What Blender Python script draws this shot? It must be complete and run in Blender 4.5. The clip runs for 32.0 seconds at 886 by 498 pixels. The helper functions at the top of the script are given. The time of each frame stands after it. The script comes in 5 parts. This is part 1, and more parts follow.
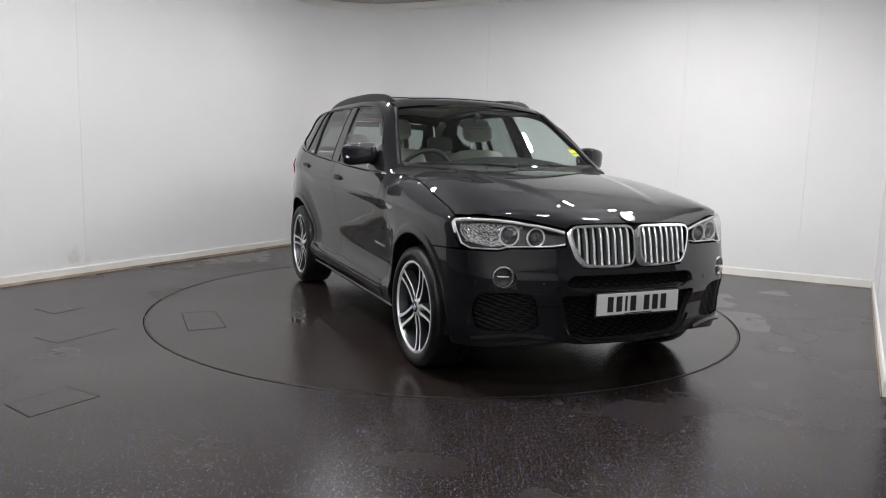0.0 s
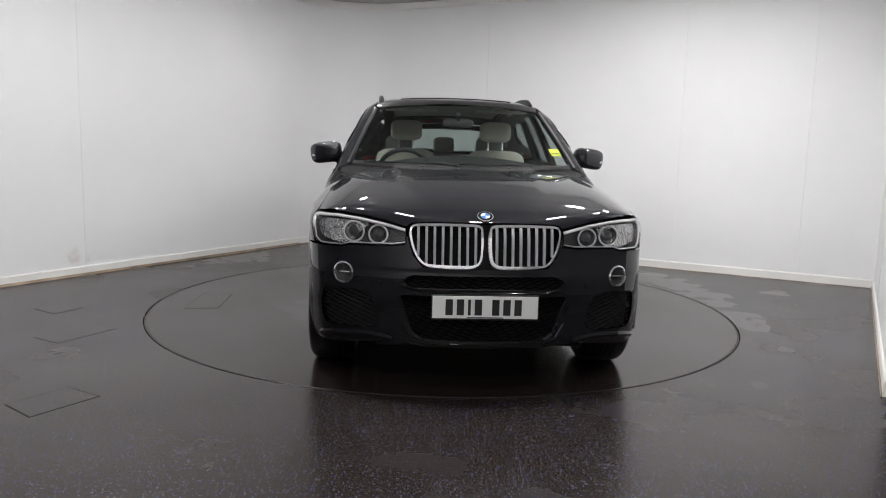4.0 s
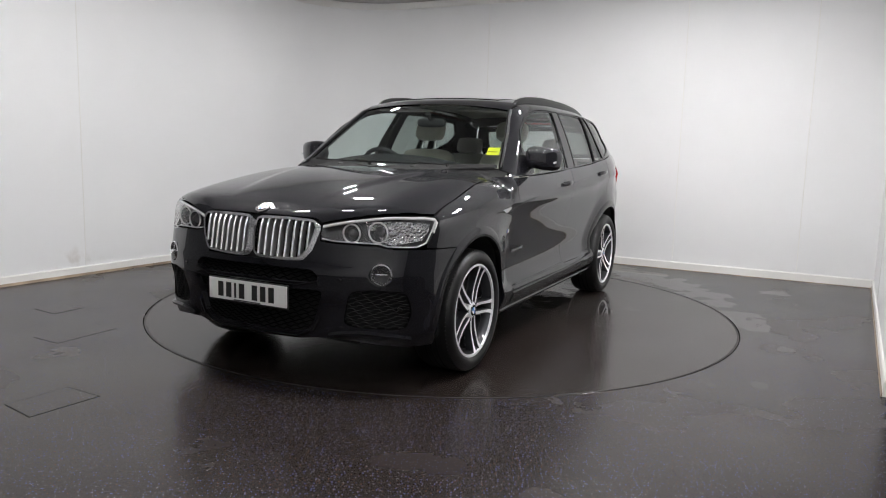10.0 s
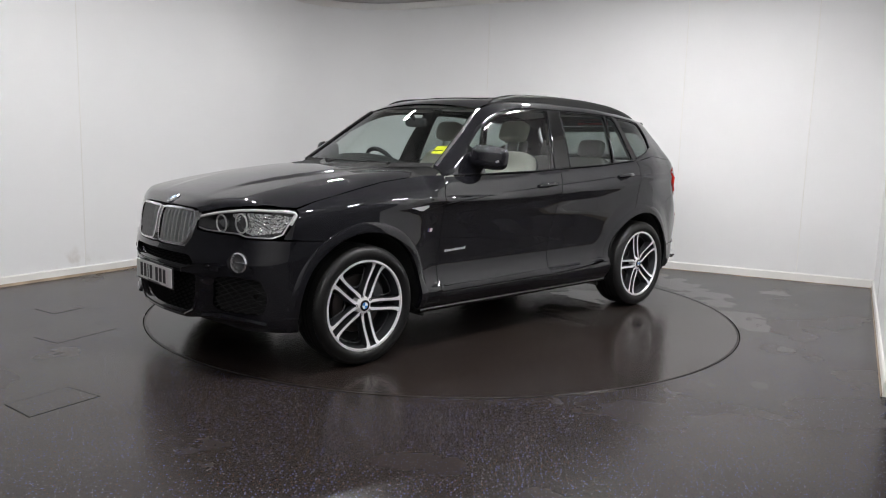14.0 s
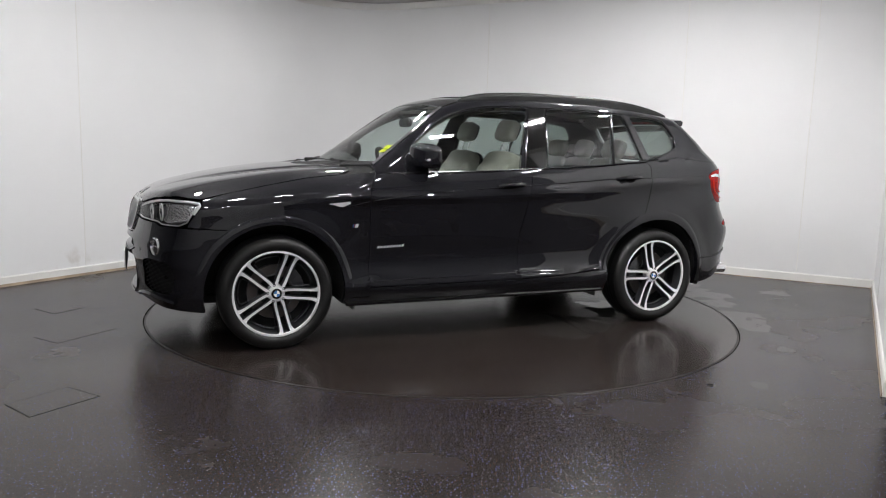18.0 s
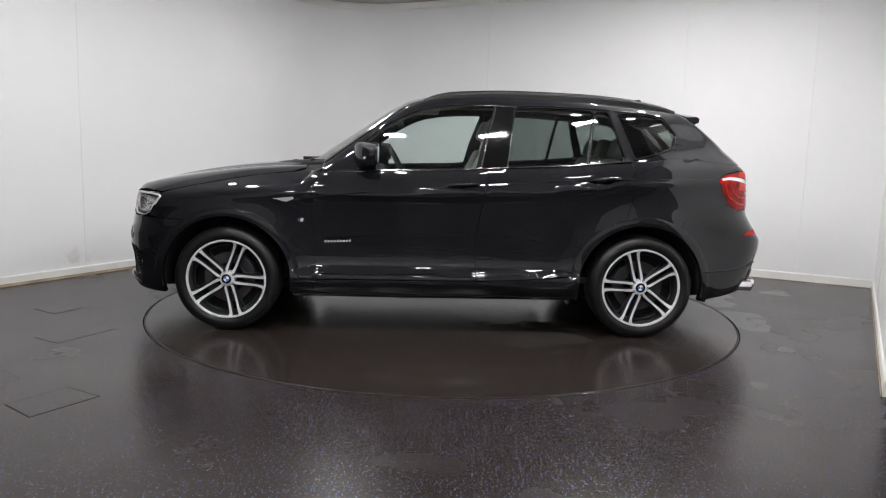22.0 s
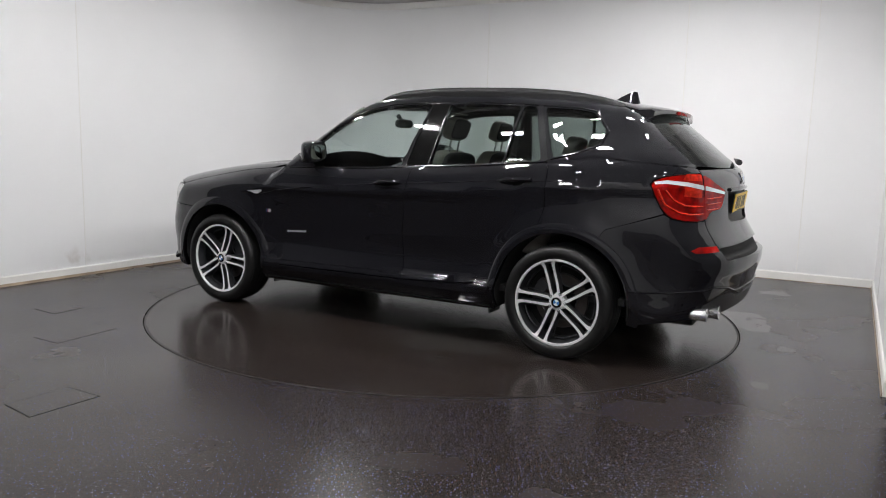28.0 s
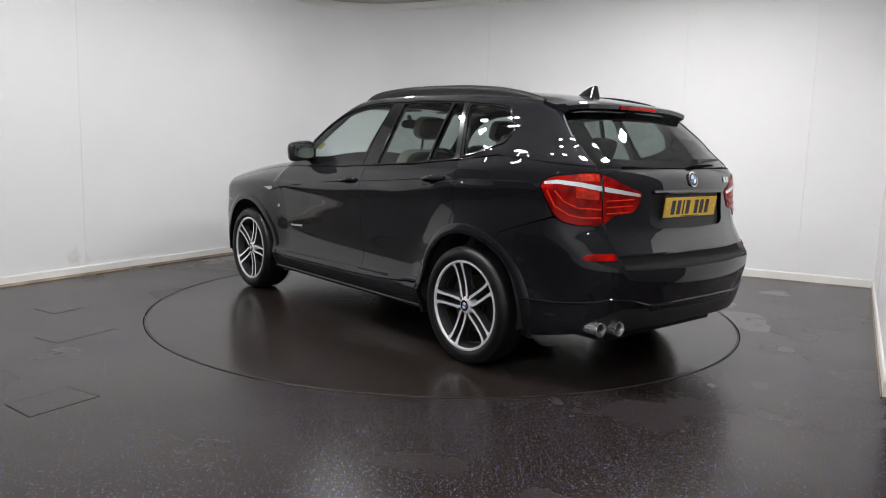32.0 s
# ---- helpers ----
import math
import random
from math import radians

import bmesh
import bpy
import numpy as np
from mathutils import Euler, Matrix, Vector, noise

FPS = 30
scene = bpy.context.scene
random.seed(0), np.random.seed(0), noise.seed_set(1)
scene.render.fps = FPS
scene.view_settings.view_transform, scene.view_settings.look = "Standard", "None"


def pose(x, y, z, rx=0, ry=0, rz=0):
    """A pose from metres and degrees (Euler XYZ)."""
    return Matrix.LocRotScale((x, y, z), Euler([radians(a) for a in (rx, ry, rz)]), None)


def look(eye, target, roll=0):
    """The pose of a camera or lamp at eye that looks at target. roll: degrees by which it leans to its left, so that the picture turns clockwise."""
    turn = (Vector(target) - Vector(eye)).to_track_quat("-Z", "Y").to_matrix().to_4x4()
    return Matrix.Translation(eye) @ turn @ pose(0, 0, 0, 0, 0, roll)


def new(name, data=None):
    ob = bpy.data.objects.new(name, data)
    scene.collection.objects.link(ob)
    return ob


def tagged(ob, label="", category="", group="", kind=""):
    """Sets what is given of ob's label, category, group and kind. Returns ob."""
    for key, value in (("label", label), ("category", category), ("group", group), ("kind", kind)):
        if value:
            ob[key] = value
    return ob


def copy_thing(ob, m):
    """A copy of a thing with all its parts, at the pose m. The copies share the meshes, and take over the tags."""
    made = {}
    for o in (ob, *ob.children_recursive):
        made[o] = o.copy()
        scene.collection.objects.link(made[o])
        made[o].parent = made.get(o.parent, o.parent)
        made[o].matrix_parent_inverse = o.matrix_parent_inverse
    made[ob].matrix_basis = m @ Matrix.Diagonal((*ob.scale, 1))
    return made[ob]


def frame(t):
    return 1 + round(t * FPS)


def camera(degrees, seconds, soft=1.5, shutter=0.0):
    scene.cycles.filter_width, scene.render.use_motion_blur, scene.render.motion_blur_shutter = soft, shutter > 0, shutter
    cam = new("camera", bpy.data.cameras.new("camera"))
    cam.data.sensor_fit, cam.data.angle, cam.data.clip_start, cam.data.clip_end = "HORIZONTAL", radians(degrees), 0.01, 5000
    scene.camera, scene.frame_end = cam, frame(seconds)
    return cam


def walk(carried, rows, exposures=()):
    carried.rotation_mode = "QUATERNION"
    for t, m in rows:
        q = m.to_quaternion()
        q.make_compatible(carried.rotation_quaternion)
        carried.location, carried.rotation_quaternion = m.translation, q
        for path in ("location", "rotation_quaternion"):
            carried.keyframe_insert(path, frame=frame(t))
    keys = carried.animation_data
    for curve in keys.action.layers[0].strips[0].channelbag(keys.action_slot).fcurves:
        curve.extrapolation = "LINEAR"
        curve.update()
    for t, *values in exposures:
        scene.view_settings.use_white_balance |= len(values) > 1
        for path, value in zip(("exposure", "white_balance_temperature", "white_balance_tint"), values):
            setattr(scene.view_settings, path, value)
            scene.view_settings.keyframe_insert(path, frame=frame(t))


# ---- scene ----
# World origin: the turntable's centre on the floor. Car space: x forward from the front axle, y left, z up.
PIVOT = Vector((-1.484, -0.056, 0.0))      # turntable centre in car space
HEAD0, SPIN = -65.70, -5.1229              # heading in degrees at 0 s, degrees per second

cam = camera(61.98, 32.0, soft=1.05)


def camera_pose():
    yaw, pitch, roll = radians(-0.053), radians(-7.952), 1.543
    eye = Vector((0.0, -5.880, 1.277))
    way = Vector((math.sin(yaw) * math.cos(pitch), math.cos(yaw) * math.cos(pitch), math.sin(pitch)))
    return look(eye, eye + way, roll=roll)


walk(cam, [(0, camera_pose()), (32, camera_pose())], exposures=[(0, 0.0), (32, 0.0)])

# ------------------------------------------------------------------ light
CEIL = 3.05
world = bpy.data.worlds.new("world")
scene.world = world
world.use_nodes = True
world.node_tree.nodes["Background"].inputs[0].default_value = (0.02, 0.02, 0.02, 1)
world.node_tree.nodes["Background"].inputs[1].default_value = 0.1


# ------------------------------------------------------------------ materials
def material(name, base=(0.5, 0.5, 0.5), rough=0.5, metal=0.0, coat=0.0, spec=0.5, noise_amount=0.0, noise_scale=8.0,
             bump=0.0, bump_scale=60.0, emit=None, strength=0.0, rough_var=0.0):
    m = bpy.data.materials.new(name)
    m.use_nodes = True
    nt = m.node_tree
    b = nt.nodes["Principled BSDF"]
    b.inputs["Base Color"].default_value = (*base, 1)
    b.inputs["Roughness"].default_value = rough
    b.inputs["Metallic"].default_value = metal
    b.inputs["Coat Weight"].default_value = coat
    b.inputs["Coat Roughness"].default_value = 0.02
    b.inputs["Specular IOR Level"].default_value = spec
    if emit:
        b.inputs["Emission Color"].default_value = (*emit, 1)
        b.inputs["Emission Strength"].default_value = strength
    co = nt.nodes.new("ShaderNodeTexCoord")
    if noise_amount or rough_var:
        n = nt.nodes.new("ShaderNodeTexNoise")
        n.inputs["Scale"].default_value, n.inputs["Detail"].default_value = noise_scale, 6
        nt.links.new(co.outputs["Object"], n.inputs["Vector"])
        if noise_amount:
            r = nt.nodes.new("ShaderNodeMapRange")
            r.inputs[1].default_value, r.inputs[2].default_value = 0.25, 0.75
            r.inputs[3].default_value, r.inputs[4].default_value = 1 - noise_amount, 1 + noise_amount
            nt.links.new(n.outputs["Fac"], r.inputs[0])
            mx = nt.nodes.new("ShaderNodeMix")
            mx.data_type, mx.blend_type = "RGBA", "MULTIPLY"
            mx.inputs[0].default_value = 1.0
            mx.inputs[6].default_value = (*base, 1)
            nt.links.new(r.outputs[0], mx.inputs[7])
            nt.links.new(mx.outputs[2], b.inputs["Base Color"])
        if rough_var:
            r2 = nt.nodes.new("ShaderNodeMapRange")
            r2.inputs[1].default_value, r2.inputs[2].default_value = 0.3, 0.7
            r2.inputs[3].default_value, r2.inputs[4].default_value = max(rough - rough_var, 0.01), rough + rough_var
            nt.links.new(n.outputs["Fac"], r2.inputs[0])
            nt.links.new(r2.outputs[0], b.inputs["Roughness"])
    if bump:
        n2 = nt.nodes.new("ShaderNodeTexNoise")
        n2.inputs["Scale"].default_value, n2.inputs["Detail"].default_value = bump_scale, 4
        nt.links.new(co.outputs["Object"], n2.inputs["Vector"])
        bp = nt.nodes.new("ShaderNodeBump")
        bp.inputs["Strength"].default_value = bump
        bp.inputs["Distance"].default_value = 0.01
        nt.links.new(n2.outputs["Fac"], bp.inputs["Height"])
        nt.links.new(bp.outputs["Normal"], b.inputs["Normal"])
    return m


def glass_material(name, tint, ior=1.5):
    m = bpy.data.materials.new(name)
    m.use_nodes = True
    nt = m.node_tree
    nt.nodes.remove(nt.nodes["Principled BSDF"])
    out = nt.nodes["Material Output"]
    tr = nt.nodes.new("ShaderNodeBsdfTransparent")
    tr.inputs[0].default_value = (*tint, 1)
    gl = nt.nodes.new("ShaderNodeBsdfGlossy")
    gl.inputs["Roughness"].default_value = 0.01
    lw = nt.nodes.new("ShaderNodeLayerWeight")
    lw.inputs[0].default_value = 0.5
    pw = nt.nodes.new("ShaderNodeMath")
    pw.operation = "POWER"
    pw.inputs[1].default_value = 5.0
    nt.links.new(lw.outputs["Facing"], pw.inputs[0])
    ma = nt.nodes.new("ShaderNodeMath")
    ma.operation = "MULTIPLY_ADD"
    f0 = ((ior - 1) / (ior + 1)) ** 2
    ma.inputs[1].default_value, ma.inputs[2].default_value = 1 - f0, f0
    nt.links.new(pw.outputs[0], ma.inputs[0])
    mx = nt.nodes.new("ShaderNodeMixShader")
    nt.links.new(ma.outputs[0], mx.inputs[0])
    nt.links.new(tr.outputs[0], mx.inputs[1])
    nt.links.new(gl.outputs[0], mx.inputs[2])
    nt.links.new(mx.outputs[0], out.inputs[0])
    return m


PAINT = material("black_car_paint", (0.0080, 0.0080, 0.0102), 0.45, 0.0, coat=1.0, spec=0.03)
BLACK_GLOSS = material("gloss_black_trim", (0.004, 0.004, 0.004), 0.05, spec=0.5)
PLASTIC = material("black_plastic", (0.012, 0.012, 0.012), 0.55, bump=0.15, bump_scale=400)
SHADOW_BLACK = material("matt_shade_black", (0.006, 0.006, 0.006), 0.9)
RUBBER = material("tyre_rubber", (0.006, 0.006, 0.006), 0.42, spec=0.4, noise_amount=0.3, noise_scale=30, bump=0.1, bump_scale=150)
CHROME = material("chrome", (0.86, 0.86, 0.87), 0.12, 0.9)
SATIN = material("satin_metal", (0.74, 0.74, 0.75), 0.3, 0.8)
ALLOY = material("machined_alloy", (0.82, 0.82, 0.83), 0.30, 0.3, bump=0.05, bump_scale=500)
ALLOY_DARK = material("dark_grey_alloy", (0.055, 0.057, 0.062), 0.35, 0.6, coat=0.5)
DISC = material("brake_disc_steel", (0.10, 0.09, 0.085), 0.4, 0.9, noise_amount=0.3)
GLASS_CLEAR = glass_material("windscreen_glass", (0.79, 0.86, 0.84), 1.8)
GLASS_FRONT = glass_material("green_side_glass", (0.86, 0.93, 0.91), 1.8)
GLASS_DARK = glass_material("privacy_glass", (0.42, 0.475, 0.455), 1.8)
LENS = glass_material("lamp_lens", (0.92, 0.92, 0.92))
LEATHER = material("cream_leather", (0.40, 0.375, 0.32), 0.5, noise_amount=0.08, noise_scale=12, bump=0.2, bump_scale=180)
# The cream leather again, with the rear cabin's shade put into its colour.
LEATHER_SHADED = material("shaded_leather", (0.20, 0.19, 0.17), 0.5, noise_amount=0.08, noise_scale=12, bump=0.2, bump_scale=180)
TRIM_DARK = material("dark_interior_trim", (0.009, 0.009, 0.0095), 0.65, bump=0.2, bump_scale=300)
RED_LENS = material("red_lamp_plastic", (0.27, 0.0025, 0.0015), 0.3, coat=0.55, spec=0.0, noise_amount=0.75, noise_scale=16)
PLATE_WHITE = material("white_plate", (0.78, 0.78, 0.76), 0.4)
PLATE_YELLOW = material("yellow_plate", (0.82, 0.50, 0.008), 0.4)
BADGE_BLUE = material("badge_blue", (0.03, 0.16, 0.45), 0.3, coat=0.5)
BADGE_WHITE = material("badge_white", (0.75, 0.75, 0.75), 0.3, coat=0.5)
LAMP_WHITE = material("white_lamp_plastic", (0.7, 0.7, 0.7), 0.2, coat=1.0)
HEADLINER = material("grey_headliner", (0.30, 0.29, 0.27), 0.9)
MIRROR = material("mirror_glass", (0.5, 0.52, 0.53), 0.02, 1.0)
MARK = material("black_print", (0.01, 0.01, 0.01), 0.5)
RAIL_BLACK = material("satin_black_rail", (0.006, 0.006, 0.006), 0.4, spec=0.25)
PILLAR_CHROME = material("dark_chrome_strip", (0.55, 0.55, 0.56), 0.09, 1.0)
SATIN_DARK = material("dark_bright_trim", (0.012, 0.012, 0.013), 0.14, spec=0.6)
LAMP_DARK = material("grey_lamp_housing", (0.15, 0.15, 0.155), 0.25, 0.6)
PROJECTOR = material("grey_projector_glass", (0.10, 0.10, 0.105), 0.06, coat=1.0)
FOG_DARK = material("dark_fog_lamp", (0.10, 0.10, 0.10), 0.25, 0.6, bump=0.3, bump_scale=90)
REFLECTOR = material("lamp_reflector", (0.95, 0.95, 0.96), 0.10, 0.8, bump=0.55, bump_scale=85)


def facet(m, scale):
    """Gives a material hard small facets in place of its soft relief."""
    nt = m.node_tree
    bp = [n for n in nt.nodes if n.bl_idname == "ShaderNodeBump"][0]
    v = nt.nodes.new("ShaderNodeTexVoronoi")
    v.inputs["Scale"].default_value = scale
    co = [n for n in nt.nodes if n.bl_idname == "ShaderNodeTexCoord"][0]
    nt.links.new(co.outputs["Object"], v.inputs["Vector"])
    nt.links.new(v.outputs["Distance"], bp.inputs["Height"])
    bp.inputs["Distance"].default_value = 0.02


facet(REFLECTOR, 70.0)
MESH_DEEP = material("deep_grille_plastic", (0.002, 0.002, 0.002), 0.8, spec=0.05)
MESH_BLACK = material("grille_plastic", (0.005, 0.005, 0.005), 0.6, spec=0.3)
LAMP_RED_IN = material("red_inner_lamp", (0.62, 0.022, 0.008), 0.25, coat=0.4, spec=0.1, noise_amount=0.5, noise_scale=40)
STICKER = material("yellow_paper", (0.80, 0.78, 0.03), 0.6)


def wall_material():
    """White sheeting with a faint waviness and brown scuffs low on one wall."""
    m = material("white_wall_panel", (0.80, 0.80, 0.80), 0.45, noise_amount=0.025, noise_scale=1.2, rough_var=0.06, bump=0.015, bump_scale=2.5)
    nt = m.node_tree
    b = nt.nodes["Principled BSDF"]
    co = nt.nodes.new("ShaderNodeTexCoord")
    colour = b.inputs["Base Color"].links[0].from_socket
    for place, size, scale in (((-3.42, 0.80, 0.13), 0.22, 9.0), ((-3.30, 0.98, 0.05), 0.16, 14.0)):
        d = nt.nodes.new("ShaderNodeVectorMath")
        d.operation = "DISTANCE"
        nt.links.new(co.outputs["Object"], d.inputs[0])
        d.inputs[1].default_value = place
        n = nt.nodes.new("ShaderNodeTexNoise")
        n.inputs["Scale"].default_value, n.inputs["Detail"].default_value = scale, 8
        nt.links.new(co.outputs["Object"], n.inputs["Vector"])
        f = nt.nodes.new("ShaderNodeMapRange")
        f.inputs[1].default_value, f.inputs[2].default_value, f.inputs[3].default_value, f.inputs[4].default_value = 0.0, size, 1.0, 0.0
        nt.links.new(d.outputs["Value"], f.inputs[0])
        g = nt.nodes.new("ShaderNodeMapRange")
        g.inputs[1].default_value, g.inputs[2].default_value, g.inputs[3].default_value, g.inputs[4].default_value = 0.52, 0.70, 0.0, 0.45
        nt.links.new(n.outputs["Fac"], g.inputs[0])
        k = nt.nodes.new("ShaderNodeMath")
        k.operation = "MULTIPLY"
        nt.links.new(f.outputs[0], k.inputs[0])
        nt.links.new(g.outputs[0], k.inputs[1])
        mx = nt.nodes.new("ShaderNodeMix")
        mx.data_type = "RGBA"
        nt.links.new(k.outputs[0], mx.inputs[0])
        nt.links.new(colour, mx.inputs[6])
        mx.inputs[7].default_value = (0.42, 0.36, 0.30, 1)
        colour = mx.outputs[2]
    nt.links.new(colour, b.inputs["Base Color"])
    return m


WALL = wall_material()
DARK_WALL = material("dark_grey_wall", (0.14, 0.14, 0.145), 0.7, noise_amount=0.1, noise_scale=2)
PALE_WALL = material("pale_grey_wall", (0.66, 0.66, 0.66), 0.6, noise_amount=0.06, noise_scale=2)
CEILING = material("grey_white_ceiling", (0.58, 0.575, 0.57), 0.6, noise_amount=0.02, noise_scale=2)
SEALANT = material("grimy_sealant", (0.30, 0.235, 0.17), 0.6, noise_amount=0.5, noise_scale=4)
SKIRT = material("white_skirting", (0.78, 0.77, 0.74), 0.4, noise_amount=0.05, noise_scale=3)
LED = material("led_panel", (0.9, 0.9, 0.9), 0.5, emit=(1.0, 0.99, 1.0), strength=380.0)


def floor_material(name, base, rough, wet=(), stains=(), flecks=1.0):
    """Vinyl with small flecks; ragged wet patches and soft stains at given places (x, y, radius)."""
    m = material(name, base, rough, noise_amount=0.10, noise_scale=1.1, rough_var=0.03, bump=0.004, bump_scale=60)
    nt = m.node_tree
    b = nt.nodes["Principled BSDF"]
    b.inputs["Specular IOR Level"].default_value = 0.27
    co = nt.nodes.new("ShaderNodeTexCoord")

    def math_node(op, a, c=None, d=None):
        n = nt.nodes.new("ShaderNodeMath")
        n.operation = op
        for k, v in enumerate((a, c, d)):
            if v is None:
                continue
            if isinstance(v, (int, float)):
                n.inputs[k].default_value = v
            else:
                nt.links.new(v, n.inputs[k])
        return n.outputs[0]

    def mix(fac, a, colour):
        n = nt.nodes.new("ShaderNodeMix")
        n.data_type = "RGBA"
        nt.links.new(fac, n.inputs[0])
        nt.links.new(a, n.inputs[6])
        n.inputs[7].default_value = (*colour, 1)
        return n.outputs[2]

    def near(places):
        out = None
        for x, y, r in places:
            d = nt.nodes.new("ShaderNodeVectorMath")
            d.operation = "DISTANCE"
            nt.links.new(co.outputs["Object"], d.inputs[0])
            d.inputs[1].default_value = (x, y, 0)
            f = math_node("MULTIPLY_ADD", d.outputs["Value"], -1.0 / r, 1.0)
            out = f if out is None else math_node("MAXIMUM", out, f)
        return out

    def ragged(scale, detail):
        n = nt.nodes.new("ShaderNodeTexNoise")
        n.inputs["Scale"].default_value, n.inputs["Detail"].default_value = scale, detail
        nt.links.new(co.outputs["Object"], n.inputs["Vector"])
        return n.outputs["Fac"]

    colour = b.inputs["Base Color"].links[0].from_socket
    for scale, tint, cut in ((50.0, (0.13, 0.175, 0.46), 0.125), (39.0, (0.40, 0.42, 0.50), 0.072), (51.0, (0.20, 0.095, 0.05), 0.09)):
        v = nt.nodes.new("ShaderNodeTexVoronoi")
        v.voronoi_dimensions = "2D"
        v.inputs["Scale"].default_value = scale
        nt.links.new(co.outputs["Object"], v.inputs["Vector"])
        bright = math_node("MINIMUM", math_node("MULTIPLY", math_node("POWER", v.outputs["Color"], 5.5), 5.0), 1.0)
        colour = mix(math_node("MULTIPLY", math_node("LESS_THAN", v.outputs["Distance"], cut), math_node("MULTIPLY", bright, flecks)), colour, tint)
    roughness = b.inputs["Roughness"].links[0].from_socket
    if wet:
        k = math_node("ADD", near(wet), math_node("MULTIPLY_ADD", ragged(6.0, 7), 3.0, -1.62))
        k = math_node("MULTIPLY", math_node("MINIMUM", math_node("MAXIMUM", k, 0.0), 0.06), 1 / 0.06)
        r = nt.nodes.new("ShaderNodeMix")
        nt.links.new(k, r.inputs[0])
        nt.links.new(roughness, r.inputs[2])
        r.inputs[3].default_value = 0.03
        roughness = r.outputs[0]
        # The wall's reflection in the wet is also painted, as a lighter grey.
        colour = mix(math_node("MULTIPLY", k, 0.8), colour, (0.035, 0.032, 0.030))
    if stains:
        k = math_node("MULTIPLY", math_node("MAXIMUM", near(stains), 0.0), ragged(5.0, 6))
        colour = mix(math_node("MINIMUM", math_node("MULTIPLY", k, 1.0), 0.25), colour, (0.07, 0.064, 0.058))
    nt.links.new(colour, b.inputs["Base Color"])
    nt.links.new(roughness, b.inputs["Roughness"])
    return m


FLOOR_BASE = (0.0200, 0.0152, 0.0128)
FLOOR = floor_material("flecked_vinyl_floor", FLOOR_BASE, 0.26,
                       wet=((2.31, -0.34, 0.20), (2.34, -0.12, 0.22), (2.30, -0.52, 0.12), (2.38, 0.35, 0.16), (2.36, 0.72, 0.22), (2.30, 1.05, 0.25), (2.20, 1.38, 0.28), (2.05, 1.70, 0.32), (1.85, 2.02, 0.32), (2.29, -1.1, 0.08), (1.78, -1.9, 0.07), (1.50, -1.92, 0.05), (-2.3, 2.2, 0.45), (3.1, 0.9, 0.14)),
                       stains=((1.90, -2.01, 0.07), (1.79, -2.2, 0.08), (1.67, -2.42, 0.13), (1.46, -2.72, 0.26), (1.52, -2.82, 0.22), (1.40, -3.05, 0.14), (-1.6, -1.75, 0.4), (-2.0, -1.9, 0.4)))
DISC_FLOOR = floor_material("turntable_vinyl", FLOOR_BASE, 0.21, wet=((-0.6, 0.9, 0.4), (-1.3, 0.5, 0.3), (0.2, -0.9, 0.4), (1.0, -0.5, 0.3)), flecks=0.18)
EDGE = material("dark_edging", (0.02, 0.019, 0.018), 0.4, 0.5)
GAP = material("dark_gap", (0.004, 0.004, 0.004), 0.9)


# ------------------------------------------------------------------ mesh helpers
def mesh_object(name, verts, faces, mat, parent=None, label="", smooth=True, normals=None, shift=None):
    me = bpy.data.meshes.new(name)
    if shift is not None:
        verts = [(v[0] - shift[0], v[1] - shift[1], v[2] - shift[2]) for v in verts]
    me.from_pydata([tuple(map(float, v)) for v in verts], [], [tuple(map(int, f)) for f in faces])
    me.materials.append(mat)
    if smooth:
        me.polygons.foreach_set("use_smooth", [True] * len(me.polygons))
    me.update()
    if normals is not None:
        me.normals_split_custom_set_from_vertices([tuple(n) for n in normals])
    ob = new(name, me)
    if parent is not None:
        ob.parent = parent
    if label:
        tagged(ob, label)
    return ob


def part(name, bm, mat, parent, label="", smooth=True, shift=None):
    """Links a bmesh as one mesh object under a thing or part."""
    if shift is not None:
        bmesh.ops.translate(bm, verts=bm.verts, vec=-Vector(shift))
    me = bpy.data.meshes.new(name)
    bmesh.ops.recalc_face_normals(bm, faces=bm.faces)
    bm.to_mesh(me)
    bm.free()
    me.materials.append(mat)
    if smooth:
        me.polygons.foreach_set("use_smooth", [True] * len(me.polygons))
        me.set_sharp_from_angle(angle=radians(38))
    ob = new(name, me)
    if parent is not None:
        ob.parent = parent
    if label:
        tagged(ob, label)
    return ob


def box(bm, x0, x1, y0, y1, z0, z1, bevel=0.0, m=None):
    r = bmesh.ops.create_cube(bm, size=1.0)
    vs = r["verts"]
    for v in vs:
        v.co = Vector(((x0 + x1) / 2 + v.co.x * (x1 - x0), (y0 + y1) / 2 + v.co.y * (y1 - y0), (z0 + z1) / 2 + v.co.z * (z1 - z0)))
    if bevel:
        es = list({e for v in vs for e in v.link_edges})
        g = bmesh.ops.bevel(bm, geom=es, offset=bevel, segments=2, affect="EDGES", profile=0.6)
        vs = g["verts"]
    if m is not None:
        bmesh.ops.transform(bm, matrix=m, verts=list({v for v in vs}))
    return bm


